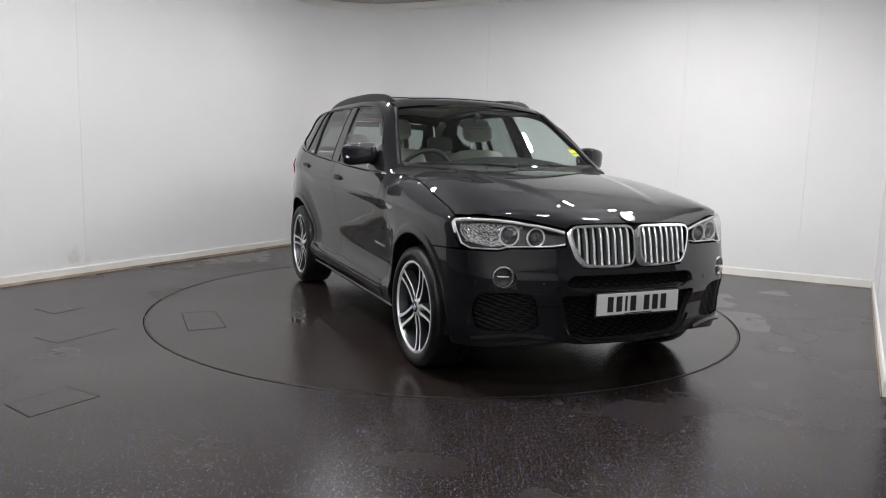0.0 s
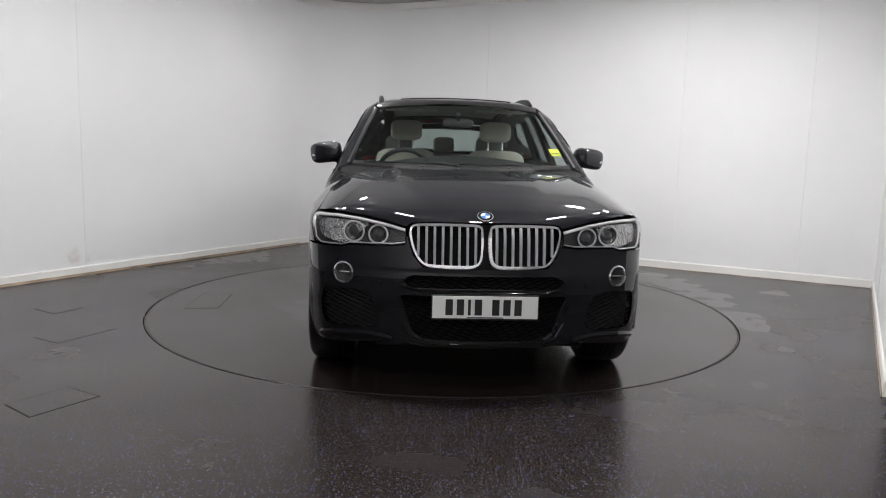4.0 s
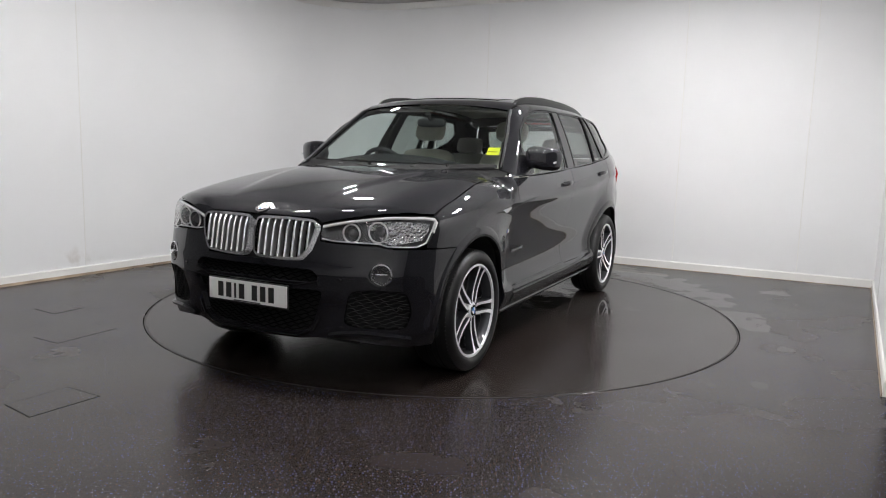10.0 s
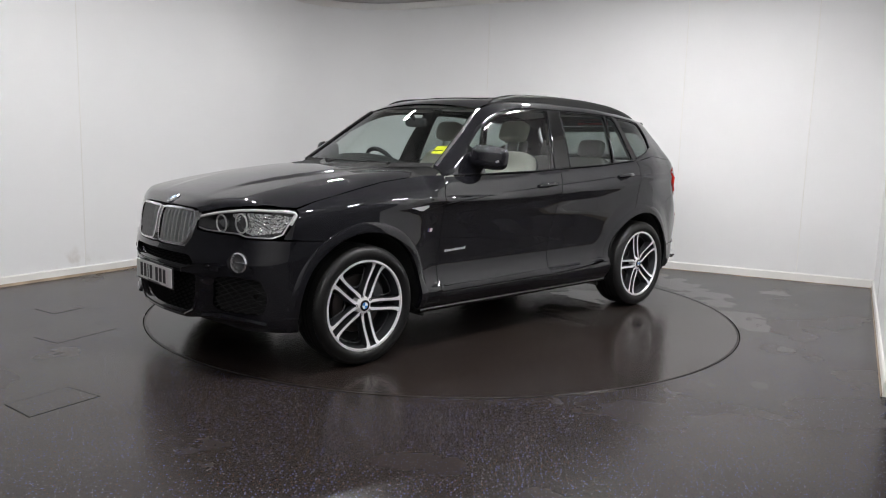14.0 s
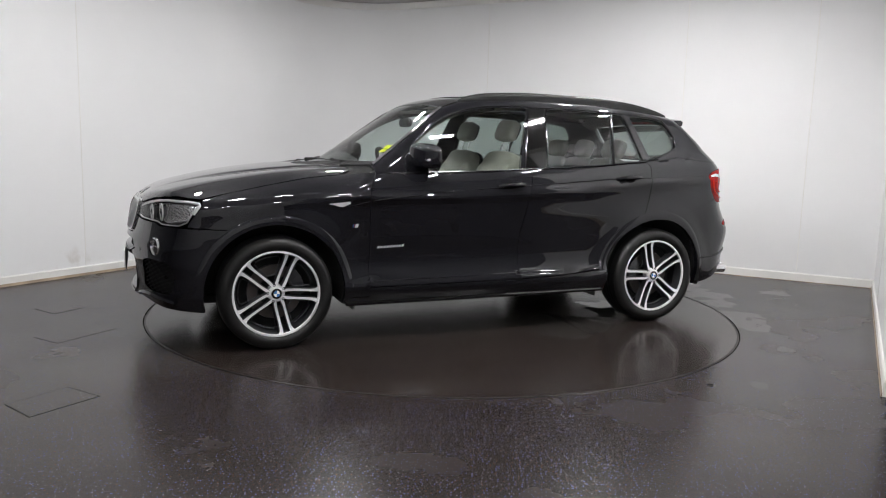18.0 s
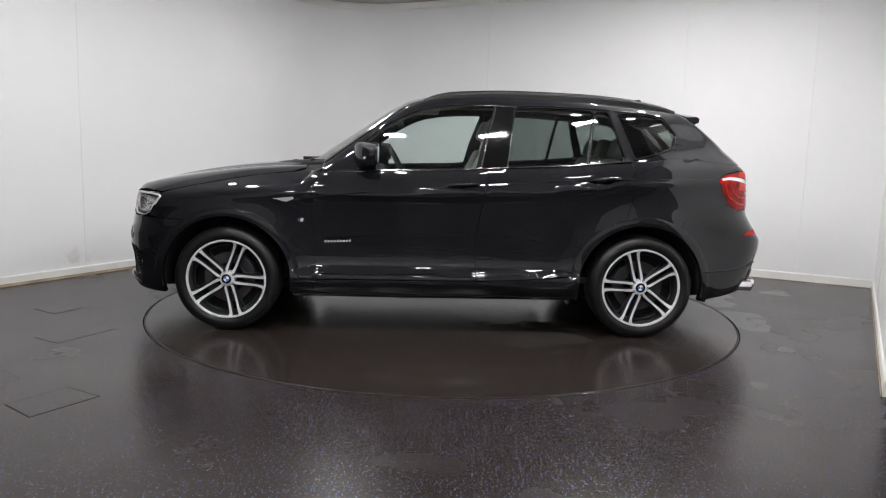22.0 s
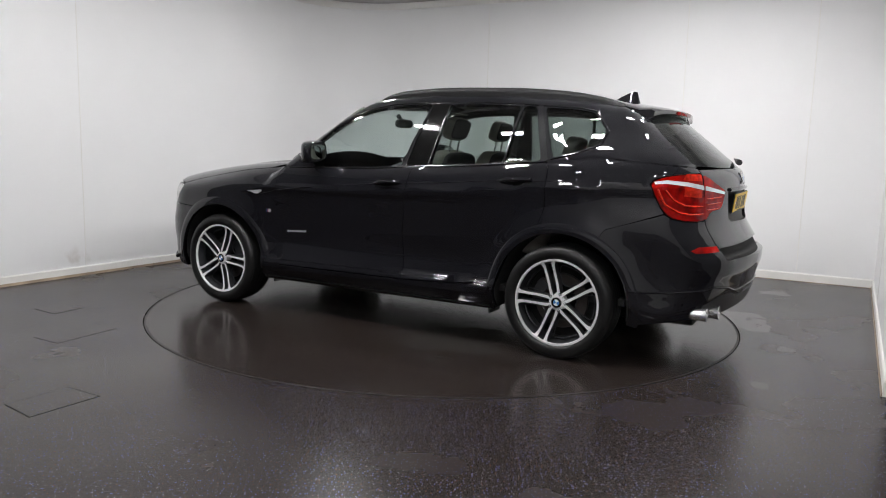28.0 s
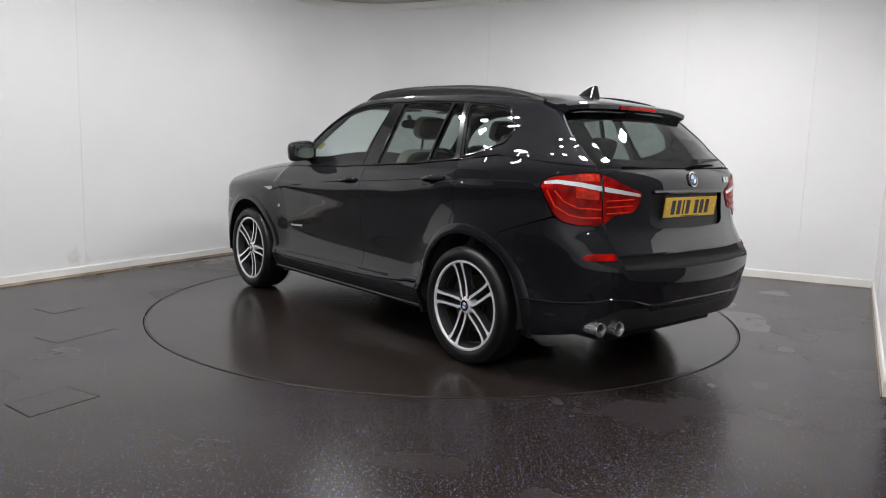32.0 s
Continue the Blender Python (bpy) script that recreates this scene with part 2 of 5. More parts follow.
def lathe(bm, profile, segs=48, axis="y", centre=(0, 0, 0), closed=False):
    """Turns (radius, along) points round an axis."""
    rings = []
    for r, a in profile:
        ring = []
        for k in range(segs):
            t = 2 * math.pi * k / segs
            c, s = r * math.cos(t), r * math.sin(t)
            p = {"y": (c, a, s), "x": (a, c, s), "z": (c, s, a)}[axis]
            ring.append(bm.verts.new(Vector(p) + Vector(centre)))
        rings.append(ring)
    pairs = list(zip(rings, rings[1:])) + ([(rings[-1], rings[0])] if closed else [])
    for a, b in pairs:
        for k in range(segs):
            bm.faces.new((a[k], a[(k + 1) % segs], b[(k + 1) % segs], b[k]))
    return bm


def tube(bm, pts, radius, segs=8, flat=1.0):
    """A swept tube with capped ends; flat squeezes its height."""
    pts = [Vector(p) for p in pts]
    rings = []
    for i, p in enumerate(pts):
        d = (pts[min(i + 1, len(pts) - 1)] - pts[max(i - 1, 0)]).normalized()
        side = d.cross(Vector((0, 0, 1)))
        side = side.normalized() if side.length > 1e-4 else Vector((1, 0, 0))
        up = side.cross(d)
        r = radius[i] if isinstance(radius, (list, tuple)) else radius
        rings.append([bm.verts.new(p + side * (r * math.cos(2 * math.pi * k / segs)) + up * (r * flat * math.sin(2 * math.pi * k / segs))) for k in range(segs)])
    for a, b in zip(rings, rings[1:]):
        for k in range(segs):
            bm.faces.new((a[k], a[(k + 1) % segs], b[(k + 1) % segs], b[k]))
    bm.faces.new(rings[0])
    bm.faces.new(rings[-1][::-1])
    return bm


# ------------------------------------------------------------------ the room
A_DIR = Vector((0.513, 0.858, 0)).normalized()     # along the left wall
B_DIR = Vector((0.889, -0.459, 0)).normalized()    # along the back wall
CORNER = Vector((-1.366, 4.17, 0))                 # where the left and back walls would meet
RIGHT = Vector((4.24, 1.28, 0))                    # back wall meets right wall
R_DIR = (Vector((2.45, -1.96, 0)) - RIGHT).normalized()
BEND = 1.0                                         # radius of the rounded corner
TANGENT = BEND * math.tan(A_DIR.angle(B_DIR) / 2)
LEFT_END, LEFT_STOP, LEFT_BEND = CORNER - A_DIR * 13.0, CORNER - A_DIR * 5.5, CORNER - A_DIR * TANGENT
BACK_BEND = CORNER + B_DIR * TANGENT
RIGHT_STOP, RIGHT_END = RIGHT + R_DIR * 3.8, Vector((3.1, -7.6, 0))


def corner_path(n=20):
    """Points round the bend between the left and the back wall."""
    c = LEFT_BEND + Vector((A_DIR.y, -A_DIR.x, 0)) * BEND
    a0 = LEFT_BEND - c
    turn = -A_DIR.angle(B_DIR)
    return [c + Matrix.Rotation(turn * k / n, 3, "Z") @ a0 for k in range(n + 1)]


def sweep(name, path, prof, mat, smooth=False):
    """A closed profile (inward from the wall, height) carried along a path of points; inward lies to the right of the way."""
    v, n, m = [], len(prof), len(path)
    for i, p in enumerate(path):
        d = (path[min(i + 1, m - 1)] - path[max(i - 1, 0)]).normalized()
        inward = Vector((d.y, -d.x, 0))
        v += [(*(p + inward * o).xy, z) for o, z in prof]
    f = [(i * n + k, i * n + (k + 1) % n, (i + 1) * n + (k + 1) % n, (i + 1) * n + k) for i in range(m - 1) for k in range(n)]
    f += [tuple(range(n)), tuple(range((m - 1) * n, m * n))]
    ob = mesh_object(name, v, f, mat, smooth=False)
    bm = bmesh.new()
    bm.from_mesh(ob.data)
    bmesh.ops.recalc_face_normals(bm, faces=bm.faces)
    bm.to_mesh(ob.data)
    bm.free()
    if smooth:
        ob.data.polygons.foreach_set("use_smooth", [True] * len(ob.data.polygons))
        ob.data.set_sharp_from_angle(angle=radians(30))
    return ob


WALLS = {}


def build_room():
    slab = [(-0.12, 0.0), (0.0, 0.0), (0.0, CEIL), (-0.12, CEIL)]
    bend = corner_path()
    for name, path, mat, lab in (
            ("wall_left", [LEFT_STOP, LEFT_BEND], WALL, "smooth white panelled wall, scuffed near the floor"),
            ("wall_corner", bend, WALL, "smooth white wall bent round the corner"),
            ("wall_back", [BACK_BEND, RIGHT], WALL, "smooth white panelled wall behind the turntable"),
            ("wall_right", [RIGHT, RIGHT_STOP], WALL, "smooth white panelled wall beside the turntable"),
            # Unseen side walls, added; their dark grey darkens the car's reflections.
            ("wall_side_left", [LEFT_END, LEFT_STOP], DARK_WALL, "unseen dark wall added to darken the car's reflections"),
            ("wall_side_right", [RIGHT_STOP, RIGHT_END], DARK_WALL, "unseen dark wall added to darken the car's reflections"),
            # Unseen wall behind the camera, added pale to brighten the nose's reflections.
            ("wall_front", [RIGHT_END, LEFT_END], PALE_WALL, "unseen pale wall added to brighten the car's front")):
        WALLS[name] = tagged(sweep(name, path, slab, mat, name == "wall_corner"), lab, "wall", kind="structure")
    ring = [LEFT_END, CORNER, RIGHT, RIGHT_STOP, RIGHT_END]
    for name, z, mat, lab in (("ceiling", CEIL, CEILING, "plain light grey studio ceiling"),):
        v = [(*p.xy, z) for p in ring] + [(*p.xy, z + 0.1) for p in ring]
        ob = mesh_object(name, v, [(0, 1, 2, 3, 4), (9, 8, 7, 6, 5)], mat, smooth=False)
        tagged(ob, lab, "ceiling", kind="structure")
    # floor with a round opening for the turntable
    n = 96
    inner = [(TABLE_R + 0.009) * Vector((math.cos(2 * math.pi * k / n), math.sin(2 * math.pi * k / n), 0)) for k in range(n)]
    outer = []
    for p in inner:
        outer.append(p.normalized() * 16)
    bm = bmesh.new()
    vi = [bm.verts.new(p) for p in inner]
    vo = [bm.verts.new(p) for p in outer]
    vd = [bm.verts.new(p - Vector((0, 0, 0.05))) for p in inner]
    for k in range(n):
        j = (k + 1) % n
        bm.faces.new((vi[k], vo[k], vo[j], vi[j]))
        bm.faces.new((vd[k], vi[k], vi[j], vd[j]))
    tagged(part("floor", bm, FLOOR, None, smooth=False), "dark grey-brown vinyl floor with blue flecks, damp and shiny", "floor", kind="structure")
    floor = bpy.data.objects["floor"]
    hatch([(-2.07, -2.51), (-1.91, -2.24), (-1.69, -2.36), (-1.87, -2.66)], floor, FLOOR, 0.004)
    hatch([(-3.02, -0.54), (-2.92, -0.34), (-2.70, -0.46), (-2.80, -0.68)], floor, FLOOR, 0.004)
    hatch([(-2.60, -1.31), (-2.41, -0.92), (-2.19, -1.04), (-2.38, -1.44)], floor, FLOOR, 0.0015)
    bm = bmesh.new()
    bmesh.ops.create_circle(bm, cap_ends=True, radius=TABLE_R + 0.3, segments=64)
    bmesh.ops.translate(bm, verts=bm.verts, vec=(0, 0, -0.04))
    tagged(part("floor_pit", bm, GAP, None, smooth=False), "dark pit under the turntable", "floor", kind="structure")
    # skirting boards, sealant and coving run round the white walls
    runs = (("left", [LEFT_STOP, LEFT_BEND]), ("corner", bend), ("back", [BACK_BEND, RIGHT]), ("right", [RIGHT, RIGHT_STOP]))
    for name, path in runs:
        soft = name == "corner"
        tagged(sweep("baseboard_" + name, path, [(0.002, 0.0), (0.018, 0.0), (0.018, 0.076), (0.012, 0.085), (0.002, 0.085)], SKIRT, soft),
               "white skirting board with brown dirt along it", "baseboard", kind="structure")
        high = {"left": 0.022, "corner": 0.010, "back": 0.006, "right": 0.02}[name]
        tagged(sweep("trim_sealant", path, [(0.019, 0.0), (0.027, 0.0), (0.022, high), (0.019, high)], SEALANT, soft),
               "grimy brown sealant along the skirting", "sealant", kind="structure")
        tagged(sweep("trim_" + name, path, [(0.001, 2.966), (0.010, 2.968), (0.022, 2.985), (0.034, 3.012), (0.045, 3.036), (0.001, 3.036)], SKIRT, soft),
               "white coving under the ceiling", "coving", kind="structure")
    # upright joints of the wall panels
    for wall, start, way, marks in ((WALLS["wall_left"], CORNER, -A_DIR, (3.82,)), (WALLS["wall_back"], CORNER, B_DIR, (2.07, 4.37, 5.61)), (WALLS["wall_right"], RIGHT, R_DIR, (1.3,))):
        inward = Vector((-way.y, way.x, 0)) if wall is WALLS["wall_left"] else Vector((way.y, -way.x, 0))
        for m in marks:
            p = start + way * m
            v = [(*(p + way * u + inward * o).xy, z) for z in (0.09, 2.965) for u, o in ((-0.004, 0.0), (-0.003, 0.0022), (0.003, 0.0022), (0.004, 0.0))]
            mesh_object("joint_strip", v, [(0, 1, 5, 4), (1, 2, 6, 5), (2, 3, 7, 6)], SKIRT, wall, smooth=False)


TABLE_R = 2.248


def hatch(corners, parent, mat, width=0.004):
    """A flush floor lid outlined by a dark seam."""
    c = sum((Vector((*p, 0)) for p in corners), Vector()) / len(corners)
    pts = [Vector((*p, 0)) for p in corners]
    n = len(pts)
    v, f = [], []
    for p in pts:
        v.append((*(c + (p - c) * (1 + width / (p - c).length)).xy, 0.0008))
        v.append((*(c + (p - c) * (1 - width / (p - c).length)).xy, 0.0008))
    for k in range(n):
        j = (k + 1) % n
        f.append((2 * k, 2 * j, 2 * j + 1, 2 * k + 1))
    seam = mesh_object("hatch_seam", v, f, GAP, parent, smooth=False)
    v = [(*(c + (p - c) * (1 - width / (p - c).length)).xy, 0.0012) for p in pts]
    mesh_object("hatch_lid", v, [tuple(range(n))], mat, parent, smooth=False)
    return seam


def build_turntable():
    n = 128
    bm = bmesh.new()
    lathe(bm, [(TABLE_R, -0.03), (TABLE_R, -0.002), (TABLE_R - 0.004, 0.0)], n, axis="z")
    bm.verts.ensure_lookup_table()
    ring = bm.verts[2 * n:3 * n]
    bm.faces.new(ring)
    ob = part("turntable", bm, DISC_FLOOR, None, smooth=False)
    tagged(ob, "round turntable flush with the floor, dark damp vinyl", "turntable")
    hatch([(-0.30, -1.98), (-0.28, -1.745), (0.235, -1.735), (0.255, -1.985)], ob, DISC_FLOOR)
    bm = bmesh.new()
    lathe(bm, [(TABLE_R - 0.002, -0.002), (TABLE_R - 0.003, 0.0012), (TABLE_R - 0.012, 0.0012), (TABLE_R - 0.013, 0.0002)], 128, axis="z")
    part("edge_ring", bm, EDGE, ob, "dark metal edging")
    return ob


def build_lights():
    """Flat LED panels: half a ring over the turntable's near edge, then added fill: pairs by the side walls and a pair
    further off.
    """
    radius, half_l, half_w = 2.27, 0.12, 0.04
    places = [(radius * math.cos(radians(a)), radius * math.sin(radians(a)), a) for a in (-12.0 - 22.5 * k for k in range(8))]
    # Added fill panels that brighten the white walls, not part of the ring.
    places += [(2.0, 0.1, 3.0), (1.45, 0.85, 30.0), (-1.05, 1.45, 131.0)]
    # More added fill, to light the car's front and number plate.
    places += [(x, -4.4, 90.0) for x in (-1.6, 1.6)]
    places += [(x, -6.4, 90.0) for x in (-1.6, 0.0, 1.6)]
    for x, y, a in places:
        bm = bmesh.new()
        box(bm, -half_w - 0.02, half_w + 0.02, -half_l - 0.02, half_l + 0.02, CEIL - 0.030, CEIL - 0.001, 0.005)
        ob = part("ceiling_light", bm, SKIRT, None, smooth=False)
        bm = bmesh.new()
        box(bm, -half_w, half_w, -half_l, half_l, CEIL - 0.036, CEIL - 0.0305, 0.002)
        part("diffuser", bm, LED, ob, "glowing white diffuser", smooth=False)
        ob.matrix_basis = pose(x, y, 0, 0, 0, a)
        tagged(ob, "flat rectangular LED ceiling panel, switched on; those outside the near ring are added fill", "ceiling light", "ceiling lights")


build_room()
turntable = build_turntable()
build_lights()


# ------------------------------------------------------------------ the car's body as one smooth form
def curve(xs, ys):
    """A smooth curve through the given points (monotone cubic), as a function."""
    xs, ys = np.array(xs, float), np.array(ys, float)
    if xs[0] > xs[-1]:
        xs, ys = xs[::-1], ys[::-1]
    h, d = np.diff(xs), np.diff(ys) / np.diff(xs)
    m = np.zeros(len(xs))
    m[0], m[-1] = d[0], d[-1]
    for i in range(1, len(xs) - 1):
        if d[i - 1] * d[i] > 0:
            w1, w2 = 2 * h[i] + h[i - 1], h[i] + 2 * h[i - 1]
            m[i] = (w1 + w2) / (w1 / d[i - 1] + w2 / d[i])

    def f(x):
        x = np.clip(np.asarray(x, float), xs[0], xs[-1])
        i = np.clip(np.searchsorted(xs, x) - 1, 0, len(h) - 1)
        t = (x - xs[i]) / h[i]
        return (ys[i] * (1 + 2 * t) * (1 - t) ** 2 + h[i] * m[i] * t * (1 - t) ** 2
                + ys[i + 1] * t * t * (3 - 2 * t) + h[i] * m[i + 1] * t * t * (t - 1))
    return f


def smax(a, b, k):
    return np.maximum(a, b) + np.maximum(k - np.abs(a - b), 0) ** 2 / (4 * k)


def step(a, b, x):
    t = np.clip((x - a) / (b - a), 0, 1)
    return t * t * (3 - 2 * t)


plan_half = curve([0.9, 0.5, 0.1, -0.6, -1.6, -2.4, -2.9, -3.3, -3.6, -3.9], [0.86, 0.905, 0.93, 0.925, 0.925, 0.93, 0.93, 0.89, 0.80, 0.70])
section = curve([0.15, 0.25, 0.36, 0.40, 0.43, 0.52, 0.70, 0.80, 0.90, 0.965, 0.985, 1.05, 1.12], [-0.09, -0.07, -0.020, -0.022, -0.060, -0.078, -0.052, -0.034, -0.014, 0.009, -0.001, -0.016, -0.05])
section_end = curve([0.15, 0.25, 0.36, 0.43, 0.52, 0.70, 0.90, 0.965, 0.985, 1.05, 1.12], [-0.085, -0.055, -0.022, -0.022, -0.022, -0.014, -0.002, 0.009, -0.001, -0.016, -0.05])
section_rear = curve([0.15, 0.25, 0.36, 0.43, 0.52, 0.70, 0.80, 0.90, 0.965, 0.985, 1.05, 1.12], [-0.085, -0.06, -0.040, -0.046, -0.050, -0.038, -0.024, -0.008, 0.009, -0.001, -0.016, -0.05])
belt = curve([0.2, -0.6, -1.07, -1.46, -1.90, -2.28, -2.54, -2.70, -3.1], [1.07, 1.085, 1.097, 1.111, 1.138, 1.159, 1.185, 1.2, 1.22])


def lean_in(h):
    """How far the side glass leans in at a height above the belt line."""
    h = np.maximum(h, 0)
    return h * (0.345 + 0.245 * h)


nose = curve([0.15, 0.22, 0.30, 0.45, 0.55, 0.62, 0.70, 0.80, 0.90, 1.1], [0.76, 0.80, 0.828, 0.840, 0.858, 0.858, 0.838, 0.82, 0.80, 0.74])
hood_line = curve([0.82, 0.733, 0.69, 0.556, 0.42, 0.244, 0.02, -0.2, -0.47, -0.7], [0.885, 0.936, 0.962, 1.006, 1.036, 1.067, 1.10, 1.123, 1.139, 1.145])
roof_line = curve([-1.0, -1.2, -1.5, -1.9, -2.3, -2.7, -3.05, -3.28], [1.57, 1.612, 1.65, 1.663, 1.656, 1.632, 1.588, 1.535])
tail = curve([0.2, 0.30, 0.36, 0.45, 0.53, 0.62, 0.66, 0.73, 0.79, 0.87, 1.10, 1.16, 1.3], [-3.66, -3.725, -3.765, -3.795, -3.815, -3.838, -3.838, -3.795, -3.755, -3.715, -3.694, -3.688, -3.55])


def half_width(x, z):
    zb = belt(x)
    zz = np.minimum(z + (1.11 - zb) * step(0.8, 1.05, z), 1.12)
    door = step(-0.25, -0.60, x) * step(-2.75, -2.40, x)
    ahead = step(-1.6, -1.2, x)
    low = section(zz) * door + (section_end(zz) * ahead + section_rear(zz) * (1 - ahead)) * (1 - door)
    w = plan_half(x) + low - lean_in(z - zb)
    w = w - np.where(z > zb, 0.05 * step(-2.5, -3.3, x) * 1.0, 0) * step(0, 0.2, z - zb)
    w = w - 0.045 * step(-2.7, -3.35, x) * step(0.75, 1.1, z)
    for cx, cz in ((0.0, 0.352), (-2.81, 0.35)):
        r = np.hypot(x - cx, z - cz)
        w = w + (0.010 if cx == 0 else 0.026) * (1 - step(0.43, 0.60, r)) * step(0.3, 0.5, z)
    return w


def top(x, y):
    y = np.abs(y)
    dome = 0.012 * (1 - step(-0.04, 0.04, y - (0.36 - 0.16 * step(-0.3, 0.75, x)) - 0.10)) * step(0.75, 0.2, x)
    hood = hood_line(x) - 0.004 - 0.02 * (y / 0.7) ** 2 - 0.10 * np.maximum(y - 0.6, 0) ** 2 / 0.09 + dome
    hood = np.where(x < -0.6, hood - 0.4 * (-0.6 - x), hood)
    screen = 1.139 + (-0.45 - 0.30 * y ** 2 - x) / 1.50
    roof = roof_line(x) - 0.018 * (y / 0.5) ** 2 - 0.02 * (y / 0.62) ** 6
    gate = 1.156 + (x + 3.70 - 0.26 * y ** 2) / 1.25
    cab = -smax(smax(-screen, -roof, 0.06), -gate, 0.05)
    return np.maximum(hood, cab)


def body(x, y, z):
    """Below zero inside the car's body, above zero outside."""
    y = np.abs(y)
    front = x - (nose(z) - 0.30 * y ** 2 - 0.05 * y ** 4)
    rear = (tail(z) + 0.24 * y ** 2 + 0.08 * y ** 4) - x
    f = smax(y - half_width(x, z), front, 0.16)
    f = smax(f, rear, 0.16)
    return smax(f, (z - top(x, y)) * 0.8, 0.05)


def cast(origin, way, far, offset=0.0):
    """Where rays from inside meet the body."""
    lo, hi = np.zeros(len(origin)), np.full(len(origin), float(far))
    for _ in range(34):
        mid = (lo + hi) / 2
        p = origin + mid[:, None] * way
        inside = body(p[:, 0], p[:, 1], p[:, 2]) < -offset
        lo, hi = np.where(inside, mid, lo), np.where(inside, hi, mid)
    return origin + lo[:, None] * way


def body_normal(p):
    e = 2e-3
    n = np.stack([body(p[:, 0] + dx, p[:, 1] + dy, p[:, 2] + dz) - body(p[:, 0] - dx, p[:, 1] - dy, p[:, 2] - dz)
                  for dx, dy, dz in ((e, 0, 0), (0, e, 0), (0, 0, e))], 1)
    return n / np.maximum(np.linalg.norm(n, axis=1, keepdims=True), 1e-9)


FRONT_AXIS, REAR_AXIS = -0.25, -2.75


def lift(kind, q, offset=0.0):
    """Parameters of a view (side x z, top x y, front y z, rear y z, fan angle z) to points on the body."""
    q = np.asarray(q, float)
    o = np.zeros((len(q), 3))
    w = np.zeros((len(q), 3))
    if kind == "side":
        o[:, 0], o[:, 2], o[:, 1], w[:, 1] = q[:, 0], q[:, 1], 0.05, 1
        return cast(o, w, 1.3, offset)
    if kind == "top":
        o[:, 0], o[:, 1], o[:, 2], w[:, 2] = q[:, 0], q[:, 1], 0.6, 1
        return cast(o, w, 1.5, offset)
    if kind == "front":
        o[:, 1], o[:, 2], o[:, 0], w[:, 0] = q[:, 0], q[:, 1], -1.8, 1
        return cast(o, w, 3.0, offset)
    if kind == "rear":
        o[:, 1], o[:, 2], o[:, 0], w[:, 0] = q[:, 0], q[:, 1], -2.2, -1
        return cast(o, w, 3.0, offset)
    ax = FRONT_AXIS if kind == "fan_front" else REAR_AXIS
    o[:, 0], o[:, 2] = ax, q[:, 1]
    w[:, 0], w[:, 1] = np.cos(q[:, 0] / 0.9), np.sin(q[:, 0] / 0.9)
    return cast(o, w, 2.5, offset)


def lower(kind, p):
    p = np.asarray(p, float)
    if kind == "side":
        return p[:, [0, 2]]
    if kind == "top":
        return p[:, [0, 1]]
    if kind in ("front", "rear"):
        return p[:, [1, 2]]
    ax = FRONT_AXIS if kind == "fan_front" else REAR_AXIS
    a = np.arctan2(p[:, 1], p[:, 0] - ax)
    return np.stack([a * 0.9, p[:, 2]], 1)


VIEWS = {"s": "side", "t": "top", "f": "front", "r": "rear"}


def outline(kind, pts):
    """A closed outline of points (view letter, a, b), brought into the parameters of one view."""
    out = []
    for v, a, b in pts:
        if v == "raw" or VIEWS[v] == kind:
            out.append((a, b))
        else:
            out.append(tuple(lower(kind, lift(VIEWS[v], [(a, b)]))[0]))
    return np.array(out)


def both_sides(kind, pts):
    """The outline of a left half whose first and last points lie in the middle, made whole."""
    q = outline(kind, pts)
    q[0, 0] = q[-1, 0] = 0.0
    m = q[1:-1][::-1].copy()
    m[:, 0] *= -1
    return [("raw", *v) for v in q] + [("raw", *v) for v in m]


def twin(kind, pts):
    q = outline(kind, pts)
    q[:, 0] *= -1
    return [("raw", *v) for v in q[::-1]]


def resample(poly, h):
    out = []
    for a, b in zip(poly, np.roll(poly, -1, axis=0)):
        n = max(1, int(np.ceil(np.linalg.norm(b - a) / h)))
        out += [a + (b - a) * k / n for k in range(n)]
    return np.array(out)


def inset(poly, d):
    """Moves a closed outline inwards by d."""
    nxt, prv = np.roll(poly, -1, axis=0), np.roll(poly, 1, axis=0)
    area = np.sum(poly[:, 0] * nxt[:, 1] - nxt[:, 0] * poly[:, 1])
    t = nxt - prv
    n = np.stack([-t[:, 1], t[:, 0]], 1) * (1 if area > 0 else -1)
    return poly + d * n / np.maximum(np.linalg.norm(n, axis=1, keepdims=True), 1e-9)


def fillet(poly, r):
    """Rounds the corners of a closed outline."""
    out = []
    for p, v, n in zip(np.roll(poly, 1, axis=0), poly, np.roll(poly, -1, axis=0)):
        a = v + (p - v) * min(r / max(np.linalg.norm(p - v), 1e-9), 0.45)
        b = v + (n - v) * min(r / max(np.linalg.norm(n - v), 1e-9), 0.45)
        out += [a * (1 - t) ** 2 + v * 2 * t * (1 - t) + b * t * t for t in (0.0, 0.25, 0.5, 0.75, 1.0)]
    return np.array(out)


def within(poly, pts):
    x, y = pts[:, 0], pts[:, 1]
    c = np.zeros(len(pts), bool)
    for (x0, y0), (x1, y1) in zip(poly, np.roll(poly, -1, axis=0)):
        hit = ((y0 > y) != (y1 > y))
        c ^= hit & (x < (x1 - x0) * (y - y0) / (y1 - y0 + 1e-12) + x0)
    return c


